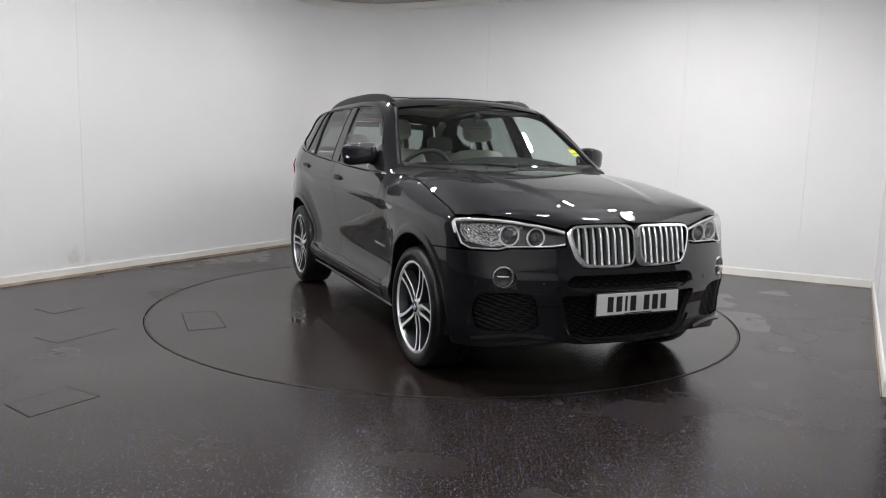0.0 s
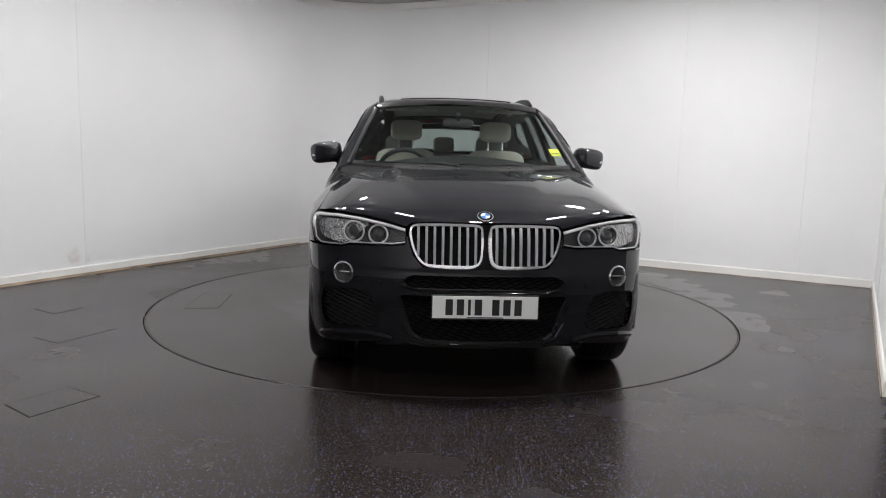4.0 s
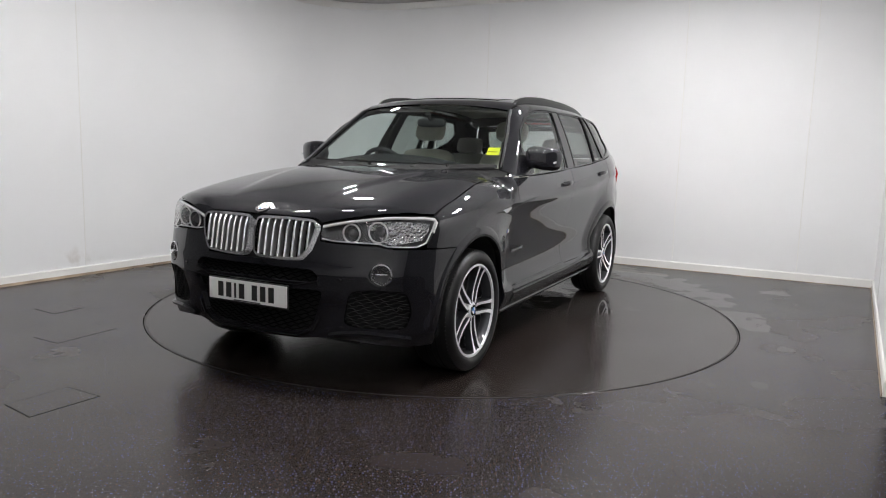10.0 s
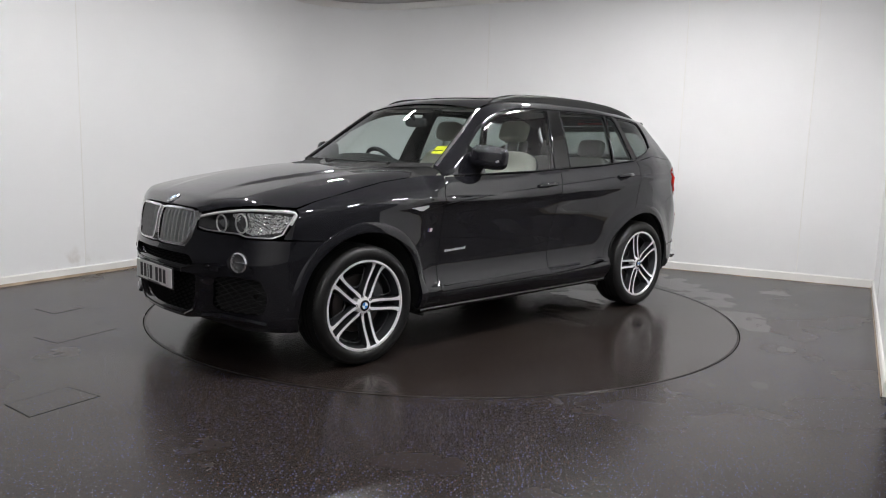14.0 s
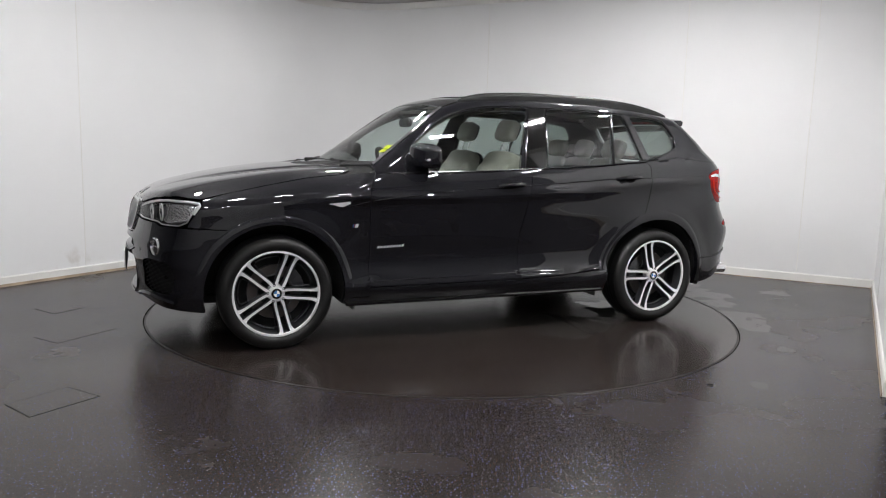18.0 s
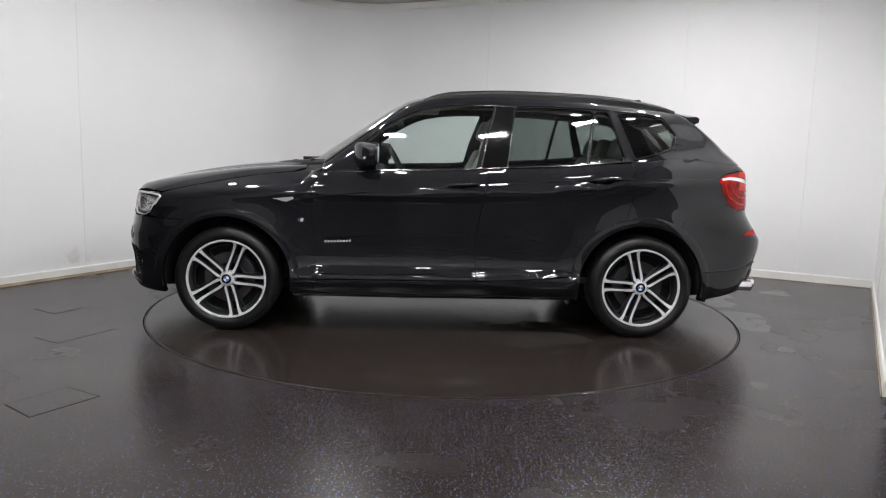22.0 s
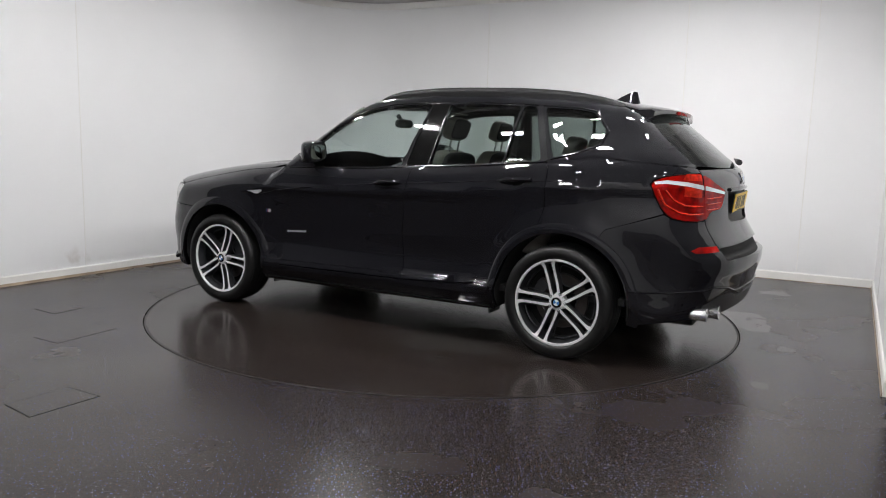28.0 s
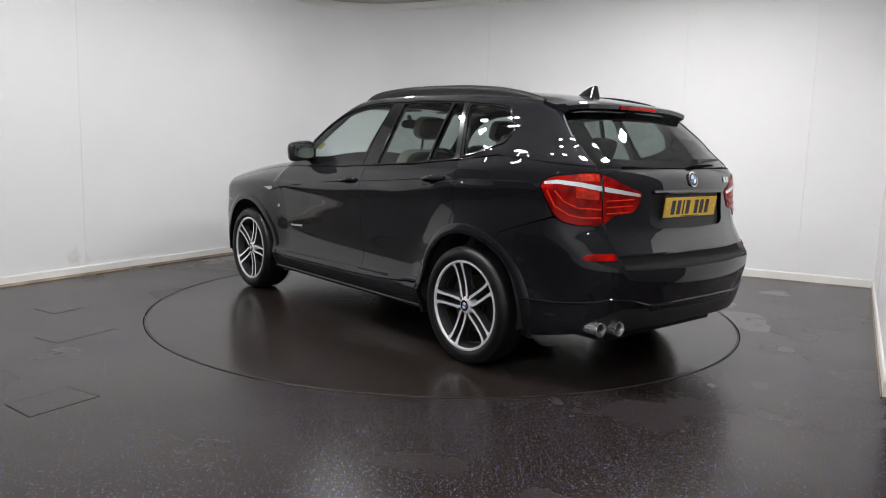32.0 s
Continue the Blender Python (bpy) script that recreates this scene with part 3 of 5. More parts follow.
def far_from(poly, pts, d):
    ok = np.ones(len(pts), bool)
    for a, b in zip(poly, np.roll(poly, -1, axis=0)):
        ab = b - a
        t = np.clip(((pts - a) @ ab) / max(ab @ ab, 1e-12), 0, 1)
        ok &= np.linalg.norm(pts - a - t[:, None] * ab, axis=1) > d
    return ok


from mathutils.geometry import delaunay_2d_cdt


def fill(poly, holes, h):
    """Triangles over an outline with holes: points, triangles and the closed rims."""
    rims = [resample(poly, h)] + [resample(q, h * 0.7) for q in holes]
    pts, edges, loops, k = [], [], [], 0
    for r in rims:
        idx = list(range(k, k + len(r)))
        edges += list(zip(idx, idx[1:] + idx[:1]))
        loops.append(idx)
        pts.append(r)
        k += len(r)
    lo, hi = rims[0].min(0), rims[0].max(0)
    nx, ny = int((hi[0] - lo[0]) / h) + 2, int((hi[1] - lo[1]) / h) + 2
    g = np.stack(np.meshgrid(lo[0] + h * np.arange(nx), lo[1] + h * np.arange(ny), indexing="ij"), -1).reshape(-1, 2)
    ok = within(rims[0], g)
    for r in rims[1:]:
        ok &= ~within(r, g)
    g = g[ok]
    for r in rims:
        g = g[far_from(r, g, h * 0.45)]
    pts = np.concatenate(pts + [g])
    v2, _, f2, ov, _, _ = delaunay_2d_cdt([Vector(p) for p in pts], edges, [], 0, 1e-6)
    back = {i: o[0] for i, o in enumerate(ov) if o}
    v2 = np.array([tuple(v) for v in v2])
    tri = np.array([f for f in f2 if len(f) == 3])
    cen = v2[tri].mean(1)
    ok = within(rims[0], cen)
    for r in rims[1:]:
        ok &= ~within(r, cen)
    where = {o: i for i, o in back.items()}
    loops = [[where.get(i, 0) for i in l] for l in loops]
    return v2, tri[ok], loops


def panel(name, kind, pts, mat, parent, label="", holes=(), h=0.035, gap=0.002, depth=0.014, raise_by=0.0, mirrored=False, corner=0.0, hole_corner=0.0):
    """A body panel: an outline laid on the body's form, with turned-in rims. corner, hole_corner: radii of rounded corners."""
    poly = outline(kind, pts)
    poly = inset(resample(fillet(poly, corner) if corner else poly, 0.02), gap)
    cut = [outline(kind, q) for q in holes]
    cut = [inset(resample(fillet(q, hole_corner) if hole_corner else q, 0.015), -gap * 0.5) for q in cut]
    v2, tri, loops = fill(poly, cut, h)
    p = lift(kind, v2)
    n = body_normal(p)
    p = p + n * raise_by
    verts, normals, faces = list(p), list(n), [tuple(t) for t in tri]
    a, b, c = p[tri[:, 0]], p[tri[:, 1]], p[tri[:, 2]]
    turned = np.einsum("ij,ij->i", np.cross(b - a, c - a), n[tri[:, 0]]) < 0
    faces = [f[::-1] if s else f for f, s in zip(faces, turned)]
    if depth:
        for l in loops:
            base = len(verts)
            m = len(l)
            for i in l:
                verts.append(p[i])
                normals.append(n[i])
            for i in l:
                verts.append(p[i] - n[i] * depth)
                normals.append(n[i])
            for k in range(m):
                j = (k + 1) % m
                faces.append((base + k, base + j, base + m + j, base + m + k))
    verts, normals = np.array(verts), np.array(normals)
    made = []
    for s in ((1, -1) if mirrored else (1,)):
        vv, nn = verts.copy(), normals.copy()
        ff = faces
        if s < 0:
            vv[:, 1] *= -1
            nn[:, 1] *= -1
            ff = [f[::-1] for f in faces]
        own = parent[len(made)] if isinstance(parent, list) else parent
        made.append(mesh_object(name, vv, ff, mat, own, label, True, nn, PIVOT))
    return made


def arc(cx, cz, r, a0, a1, n=18):
    return [("s", cx + r * math.cos(radians(a0 + (a1 - a0) * k / n)), cz + r * math.sin(radians(a0 + (a1 - a0) * k / n))) for k in range(n + 1)]


car = new("car")
tagged(car, "glossy black five-door sport utility car parked on the turntable", "car")
AR = 0.43      # wheel arch radius


def car_part(name, bm, mat, parents=None, label="", mirrored=True, smooth=True, extra=()):
    """A part in car space, and its twin on the other side. Returns the made objects."""
    made = []
    bmesh.ops.recalc_face_normals(bm, faces=bm.faces)
    for k, s in enumerate((1, -1) if mirrored else (1,)):
        b = bm.copy()
        if s < 0:
            bmesh.ops.scale(b, vec=(1, -1, 1), verts=b.verts)
            bmesh.ops.reverse_faces(b, faces=b.faces)
        p = car if parents is None else parents[k] if isinstance(parents, list) else parents
        bmesh.ops.translate(b, verts=b.verts, vec=-PIVOT)
        me = bpy.data.meshes.new(name)
        b.to_mesh(me)
        b.free()
        for m in (mat, *extra):
            me.materials.append(m)
        if smooth:
            me.polygons.foreach_set("use_smooth", [True] * len(me.polygons))
            me.set_sharp_from_angle(angle=radians(38))
        ob = new(name, me)
        ob.parent = p
        if label:
            tagged(ob, label)
        made.append(ob)
    bm.free()
    return made


def on_body(kind, pts, lift_by=0.0):
    p = lift(kind, pts)
    return [Vector(v) for v in p + body_normal(p) * lift_by]


def strip(name, kind, pts, radius, mat, lift_by=0.0, parents=None, label="", mirrored=True, flat=1.0, fine=10):
    """A rod laid along the body."""
    pts = np.array(pts, float)
    k = np.linspace(0, len(pts) - 1, (len(pts) - 1) * fine + 1)
    i = np.minimum(k.astype(int), len(pts) - 2)
    q = pts[i] + (pts[i + 1] - pts[i]) * (k - i)[:, None]
    bm = bmesh.new()
    tube(bm, on_body(kind, q, lift_by), radius, 6, flat)
    return car_part(name, bm, mat, parents, label, mirrored)


def blob(bm, centre, size, e1=0.5, e2=0.5, m=None, nu=24, nv=14):
    """A rounded box (superellipsoid) of half sizes."""
    def pw(c, e):
        return math.copysign(abs(c) ** e, c)
    rows = []
    for j in range(1, nv):
        v = -math.pi / 2 + math.pi * j / nv
        rows.append([bm.verts.new((size[0] * pw(math.cos(v), e1) * pw(math.cos(2 * math.pi * k / nu), e2),
                                   size[1] * pw(math.cos(v), e1) * pw(math.sin(2 * math.pi * k / nu), e2),
                                   size[2] * pw(math.sin(v), e1))) for k in range(nu)])
    a, b = bm.verts.new((0, 0, -size[2])), bm.verts.new((0, 0, size[2]))
    for r, q in zip(rows, rows[1:]):
        for k in range(nu):
            bm.faces.new((r[k], r[(k + 1) % nu], q[(k + 1) % nu], q[k]))
    for k in range(nu):
        bm.faces.new((a, rows[0][(k + 1) % nu], rows[0][k]))
        bm.faces.new((b, rows[-1][k], rows[-1][(k + 1) % nu]))
    vs = [v for r in rows for v in r] + [a, b]
    t = Matrix.Translation(centre) @ (m if m is not None else Matrix())
    bmesh.ops.transform(bm, matrix=t, verts=vs)
    return bm


def ring(bm, centre, normal, r, thick, segs=28, sides=8):
    """A round hoop facing along normal."""
    q = Vector(normal).to_track_quat("Z", "Y").to_matrix()
    c = Vector(centre)
    rows = []
    for k in range(segs):
        a = 2 * math.pi * k / segs
        d = q @ Vector((math.cos(a), math.sin(a), 0))
        u = q @ Vector((0, 0, 1))
        rows.append([bm.verts.new(c + d * (r + thick * math.cos(2 * math.pi * j / sides)) + u * (thick * math.sin(2 * math.pi * j / sides))) for j in range(sides)])
    for k in range(segs):
        a, b = rows[k], rows[(k + 1) % segs]
        for j in range(sides):
            bm.faces.new((a[j], b[j], b[(j + 1) % sides], a[(j + 1) % sides]))
    return bm


def dish(bm, centre, normal, profile, segs=28):
    """A turned shape (radius, along normal)."""
    q = Vector(normal).to_track_quat("Z", "Y").to_matrix().to_4x4()
    n0 = len(bm.verts)
    lathe(bm, profile, segs, "z")
    bm.verts.ensure_lookup_table()
    bmesh.ops.transform(bm, matrix=Matrix.Translation(centre) @ q, verts=bm.verts[n0:])
    return bm


def roundel(name, centre, normal, r, parents=None, mirrored=False, spin=0.0):
    """A round two-colour emblem with a dark band and a bright rim."""
    bm = bmesh.new()
    q = Matrix.Translation(centre) @ Vector(normal).to_track_quat("Z", "Y").to_matrix().to_4x4() @ Matrix.Rotation(spin, 4, "Z")
    rings = [(r, 0.0, 0), (r, 0.004, 0), (r * 0.9, 0.006, 0), (r * 0.88, 0.005, 1), (r * 0.6, 0.0065, 0), (r * 0.56, 0.006, 2), (0.0005, 0.0075, 2)]
    n = 32
    rows = [[bm.verts.new(q @ Vector((a * math.cos(2 * math.pi * k / n), a * math.sin(2 * math.pi * k / n), h))) for k in range(n)] for a, h, _ in rings]
    for i in range(len(rows) - 1):
        for k in range(n):
            f = bm.faces.new((rows[i][k], rows[i][(k + 1) % n], rows[i + 1][(k + 1) % n], rows[i + 1][k]))
            m = rings[i][2]
            f.material_index = m if m < 2 else 2 + (k // (n // 4)) % 2
    return car_part(name, bm, CHROME, parents, "round emblem in blue, white and black", mirrored, True, (BLACK_GLOSS, BADGE_BLUE, BADGE_WHITE))


# -- outer panels
fender = ([("s", 0.425, 0.924), ("t", 0.30, 0.842), ("t", 0.15, 0.832), ("t", 0.0, 0.815), ("t", -0.2, 0.785), ("t", -0.42, 0.765), ("s", -0.63, 1.10)]
          + [("s", -0.59, 1.0), ("s", -0.586, 0.912), ("s", -0.60, 0.6), ("s", -0.592, 0.30), ("s", -0.445, 0.298)]
          + arc(0, 0.352, AR, 187, 66) + [("s", 0.20, 0.745), ("s", 0.42, 0.757), ("s", 0.51, 0.765), ("s", 0.50, 0.79), ("s", 0.425, 0.90)])
panel("front_fender", "side", fender, PAINT, car, mirrored=True)
DOOR_B = [("s", -1.748, 1.132), ("s", -1.711, 0.906), ("s", -1.672, 0.678), ("s", -1.679, 0.375)]
doors = panel("front_door", "side", [("s", -0.63, 1.09), ("s", -0.59, 1.0), ("s", -0.586, 0.912), ("s", -0.60, 0.6), ("s", -0.592, 0.365), ("s", -1.1, 0.37)]
              + DOOR_B[::-1] + [("s", -1.46, 1.111), ("s", -1.07, 1.097)], PAINT, car, mirrored=True)
rear_doors = panel("rear_door", "side", DOOR_B + [("s", -2.0, 0.39), ("s", -2.36, 0.42)] + arc(-2.81, 0.35, 0.475, 9, 73, 14)
                   + [("s", -2.712, 0.93), ("s", -2.72, 1.16), ("s", -2.70, 1.195), ("s", -2.54, 1.183), ("s", -2.28, 1.158), ("s", -1.9, 1.137)], PAINT, car, mirrored=True)
panel("sill", "side", [("s", -0.436, 0.30), ("s", -0.592, 0.30), ("s", -0.592, 0.36), ("s", -1.1, 0.365), ("s", -1.679, 0.37), ("s", -2.0, 0.385), ("s", -2.36, 0.415), ("s", -2.376, 0.35), ("s", -2.385, 0.25), ("s", -1.2, 0.24), ("s", -0.445, 0.24)],
      PAINT, car, mirrored=True, raise_by=0.006)
panel("rear_quarter", "fan_rear", [("s", -2.70, 1.195), ("s", -2.72, 1.16), ("s", -2.712, 0.93)] + arc(-2.81, 0.35, 0.475, 73, 9, 14)
      + [("s", -2.36, 0.42), ("s", -2.374, 0.385)] + arc(-2.81, 0.35, AR, 3, 122, 24)
      + [("s", -3.05, 0.765), ("s", -3.084, 0.818), ("s", -3.185, 0.851), ("s", -3.40, 0.928), ("s", -3.376, 0.963), ("s", -3.339, 1.038), ("s", -3.314, 1.09), ("s", -3.327, 1.112), ("s", -3.35, 1.126), ("s", -3.39, 1.141), ("r", 0.758, 1.154), ("r", 0.70, 1.160), ("r", 0.656, 1.162), ("r", 0.656, 1.185), ("s", -3.0, 1.235)],
      PAINT, car, mirrored=True)
# -- greenhouse
WIN_F = [("s", -0.93, 1.106), ("s", -0.885, 1.268), ("s", -1.03, 1.388), ("s", -1.17, 1.465), ("s", -1.30, 1.514), ("s", -1.45, 1.541), ("s", -1.60, 1.552), ("s", -1.79, 1.555), ("s", -1.70, 1.30), ("s", -1.66, 1.135), ("s", -1.46, 1.124), ("s", -1.20, 1.114)]
WIN_R = [("s", -1.875, 1.15), ("s", -1.928, 1.553), ("s", -2.20, 1.552), ("s", -2.455, 1.54), ("s", -2.40, 1.18), ("s", -2.1, 1.16)]
WIN_S = [("s", -2.42, 1.182), ("s", -2.475, 1.54), ("s", -2.56, 1.535), ("s", -2.66, 1.208)]
WIN_Q = [("s", -2.73, 1.225), ("s", -2.62, 1.53), ("s", -2.84, 1.515), ("s", -2.935, 1.495), ("s", -3.02, 1.39), ("s", -2.995, 1.31), ("s", -2.87, 1.262)]
SCREEN = [(0.755, 1.145), (0.715, 1.25), (0.668, 1.37), (0.617, 1.48), (0.592, 1.535)]
ROOF_EDGE = [(-1.30, 0.60), (-1.45, 0.60), (-1.7, 0.60), (-2.3, 0.60), (-2.8, 0.585), (-3.05, 0.57)]
panel("side_frame", "side", [("s", -0.63, 1.105)] + [("f", y, z) for y, z in SCREEN] + [("t", a, b) for a, b in ROOF_EDGE]
      + [("r", 0.57, 1.48), ("r", 0.61, 1.42), ("r", 0.645, 1.35), ("r", 0.652, 1.22), ("r", 0.645, 1.195), ("s", -3.0, 1.24), ("s", -2.70, 1.20), ("s", -2.54, 1.188), ("s", -2.28, 1.163), ("s", -1.9, 1.142), ("s", -1.46, 1.116), ("s", -1.07, 1.102)],
      PAINT, car, holes=[WIN_F, WIN_R, WIN_S, WIN_Q], mirrored=True, h=0.022, gap=0.0008, depth=0.03, hole_corner=0.025)
for nm, win, mat in (("front_side_window", WIN_F, GLASS_FRONT), ("rear_side_window", WIN_R, GLASS_DARK), ("small_rear_window", WIN_S, GLASS_DARK), ("quarter_window", WIN_Q, GLASS_DARK)):
    panel(nm, "side", win, mat, car, "tinted window glass", mirrored=True, gap=-0.002, raise_by=-0.004, depth=0, corner=0.022)
B_POST = [("s", -1.70, 1.135), ("s", -1.735, 1.30), ("s", -1.803, 1.556), ("s", -1.918, 1.556), ("s", -1.886, 1.30), ("s", -1.865, 1.148)]
panel("mirror_foot", "side", [("s", -0.925, 1.108), ("s", -0.882, 1.262), ("s", -0.905, 1.285), ("s", -0.99, 1.20), ("s", -0.99, 1.112)], BLACK_GLOSS, car, "gloss black triangle behind the mirror", mirrored=True, raise_by=0.001, depth=0.01, gap=0, h=0.02)
panel("door_pillar", "side", B_POST, BLACK_GLOSS, car, "gloss black pillar trim", mirrored=True, raise_by=0.003, depth=0.006)
panel("pillar_trim", "side", [("s", -2.665, 1.20), ("s", -2.565, 1.545), ("s", -2.60, 1.545), ("s", -2.71, 1.21)], SATIN_DARK, car, "bright black pillar strip", mirrored=True, raise_by=0.004, depth=0.006)
strip("window_divider", "side", [(-2.41, 1.175), (-2.466, 1.545)], 0.007, SATIN_DARK, 0.002)
strip("window_top_trim", "side", [(-0.90, 1.285), (-1.03, 1.402), (-1.17, 1.478), (-1.30, 1.527), (-1.45, 1.553), (-1.60, 1.564), (-1.75, 1.567), (-1.9, 1.564), (-2.2, 1.564), (-2.47, 1.553), (-2.62, 1.542), (-2.84, 1.527), (-2.945, 1.506), (-3.03, 1.39), (-3.003, 1.305), (-2.87, 1.254), (-2.72, 1.215)], 0.0055, SATIN_DARK, 0.002, label="slim gloss black window surround", fine=4)
strip("pillar_edge", "side", [(-1.868, 1.150), (-1.892, 1.30), (-1.927, 1.555)], 0.0045, SATIN_DARK, 0.003, label="gloss black door frame edge")
strip("pillar_edge", "side", [(-1.695, 1.136), (-1.728, 1.30), (-1.797, 1.556)], 0.0035, SATIN_DARK, 0.004, label="gloss black door frame edge")
strip("belt_trim", "side", [(-0.70, 1.094), (-1.07, 1.105), (-1.46, 1.118), (-1.9, 1.144), (-2.28, 1.165), (-2.54, 1.19), (-2.70, 1.204)], 0.006, SATIN_DARK, 0.001, label="slim dark window trim")
sc = [("f", y, z) for y, z in SCREEN] + [("f", 0.30, 1.568), ("f", 0.0, 1.578), ("f", -0.30, 1.568)] + [("f", -y, z) for y, z in SCREEN[::-1]] + [("f", -0.4, 1.135), ("f", 0.0, 1.128), ("f", 0.4, 1.135)]
screen = panel("windscreen", "front", sc, GLASS_CLEAR, car, "tinted windscreen", gap=0.003, depth=0, raise_by=-0.004)
strip("pillar_strip", "front", [(y + 0.015, z) for y, z in SCREEN], 0.011, PILLAR_CHROME, 0.003, label="slim polished strip along the windscreen pillar")
strip("windscreen_seal", "front", [(y + 0.004, z) for y, z in SCREEN], 0.007, SATIN_DARK, 0.001, screen[0])
roof_poly = [("t", a, b) for a, b in ROOF_EDGE]
roof = panel("roof", "top", roof_poly + [("t", a, -b) for _, a, b in roof_poly[::-1]] + [("f", -0.592, 1.538), ("f", -0.30, 1.571), ("f", 0.0, 1.581), ("f", 0.30, 1.571), ("f", 0.592, 1.538)], PAINT, car, gap=0.001)
panel("headliner", "top", [("t", -1.42, 0.50), ("t", -2.9, 0.48), ("t", -2.9, -0.48), ("t", -1.42, -0.50)], HEADLINER, car, "grey fabric roof lining", raise_by=-0.045, depth=0)
panel("sunroof", "top", [("t", -1.36, 0.42), ("t", -2.42, 0.42), ("t", -2.42, -0.42), ("t", -1.36, -0.42)], BLACK_GLOSS, roof[0], "dark glass roof panel", raise_by=0.004, depth=0.008, gap=0.0)
rg = [("r", 0.648, 1.20), ("r", 0.648, 1.24), ("r", 0.64, 1.35), ("r", 0.605, 1.42), ("r", 0.565, 1.485), ("r", 0.3, 1.50), ("r", 0.0, 1.505)]
panel("rear_window", "rear", rg + [("r", -a, b) for _, a, b in rg[::-1][1:]] + [("r", -0.3, 1.19), ("r", 0.0, 1.188), ("r", 0.3, 1.19)], GLASS_DARK, car, "dark tinted rear window", gap=0.003, depth=0, raise_by=-0.004)
# frosted dark border of the rear window
panel("window_border", "rear", rg + [("r", -a, b) for _, a, b in rg[::-1][1:]] + [("r", -0.3, 1.19), ("r", 0.0, 1.188), ("r", 0.3, 1.19)], BLACK_GLOSS, car,
      "black printed glass border", holes=[[("r", 0.55, 1.24), ("r", 0.53, 1.33), ("r", 0.49, 1.43), ("r", 0.3, 1.45), ("r", -0.3, 1.45), ("r", -0.49, 1.43), ("r", -0.53, 1.33), ("r", -0.55, 1.24), ("r", 0.0, 1.225)]], gap=0.003, depth=0, raise_by=-0.006)
# -- bonnet and nose
edge_front = [("f", 0.0, 0.902), ("f", 0.2, 0.902), ("f", 0.36, 0.895), ("f", 0.393, 0.874), ("f", 0.46, 0.890), ("f", 0.53, 0.905), ("f", 0.65, 0.923), ("f", 0.74, 0.933), ("s", 0.50, 0.932), ("s", 0.425, 0.928), ("t", 0.30, 0.842)]
hd = edge_front + [("t", 0.15, 0.832), ("t", 0.0, 0.815), ("t", -0.2, 0.785), ("t", -0.42, 0.765), ("t", -0.50, 0.70), ("t", -0.49, 0.5), ("t", -0.46, 0.0)]


def left_to_right(pts, kind):
    """Mirrors an outline given for the left side, in the parameters of a view that holds y first or second."""
    q = outline(kind, pts)
    col = 1 if kind == "top" else 0
    q2 = q.copy()
    q2[:, col] *= -1
    letter = kind[0]
    return [(letter, *v) for v in q], [(letter, *v) for v in q2[::-1]]


l, r = left_to_right(hd, "top")
bonnet = panel("bonnet", "top", l + r[1:-1], PAINT, car, h=0.03)
panel("screen_border", "front", [("f", 0.745, 1.146), ("f", 0.735, 1.168), ("f", 0.4, 1.162), ("f", 0.0, 1.155), ("f", -0.4, 1.162), ("f", -0.735, 1.168), ("f", -0.745, 1.146), ("f", -0.4, 1.13), ("f", 0.0, 1.122), ("f", 0.4, 1.13)], SHADOW_BLACK, screen[0], "black printed glass border", raise_by=-0.001, depth=0, gap=0)
panel("cowl", "top", [("t", -0.40, 0.78), ("t", -0.44, 0.6), ("t", -0.44, -0.6), ("t", -0.40, -0.78), ("t", -0.66, -0.83), ("t", -0.64, -0.76), ("t", -0.54, -0.4), ("t", -0.52, 0.0), ("t", -0.54, 0.4), ("t", -0.64, 0.76), ("t", -0.66, 0.83)], SHADOW_BLACK, car, "black plastic scuttle", raise_by=-0.012, depth=0.0)
HL = [("f", 0.393, 0.868), ("f", 0.46, 0.884), ("f", 0.53, 0.899), ("f", 0.65, 0.917), ("f", 0.74, 0.927), ("s", 0.50, 0.926), ("s", 0.43, 0.918), ("s", 0.432, 0.90), ("s", 0.505, 0.787), ("s", 0.56, 0.763), ("f", 0.72, 0.765), ("f", 0.678, 0.778), ("f", 0.55, 0.782), ("f", 0.46, 0.785), ("f", 0.395, 0.795)]
bp = ([("f", 0.0, 0.28), ("f", 0.3, 0.282), ("f", 0.42, 0.30), ("f", 0.55, 0.29), ("f", 0.70, 0.27), ("s", 0.44, 0.248)] + arc(0, 0.352, AR, -14, 66, 14)
      + [("s", 0.20, 0.74), ("s", 0.42, 0.753), ("s", 0.56, 0.757), ("f", 0.72, 0.759), ("f", 0.678, 0.772), ("f", 0.55, 0.776), ("f", 0.46, 0.779), ("f", 0.394, 0.788), ("f", 0.39, 0.84), ("f", 0.36, 0.74), ("f", 0.31, 0.682), ("f", 0.08, 0.678), ("f", 0.0, 0.682)])
SLOT = [("f", 0.0, 0.582), ("f", 0.36, 0.578), ("f", 0.415, 0.60), ("f", 0.375, 0.648), ("f", 0.0, 0.652)]
LOWER = [("f", 0.0, 0.305), ("f", 0.30, 0.31), ("f", 0.36, 0.345), ("f", 0.43, 0.535), ("f", 0.40, 0.546), ("f", 0.0, 0.542)]
SIDE_IN = [("f", 0.52, 0.375), ("f", 0.56, 0.545), ("f", 0.66, 0.56), ("s", 0.62, 0.55), ("s", 0.58, 0.45), ("s", 0.60, 0.355), ("f", 0.60, 0.355)]
FOG = [("f", 0.703 + 0.058 * math.cos(2 * math.pi * k / 20), 0.634 + 0.056 * math.sin(2 * math.pi * k / 20)) for k in range(20)]
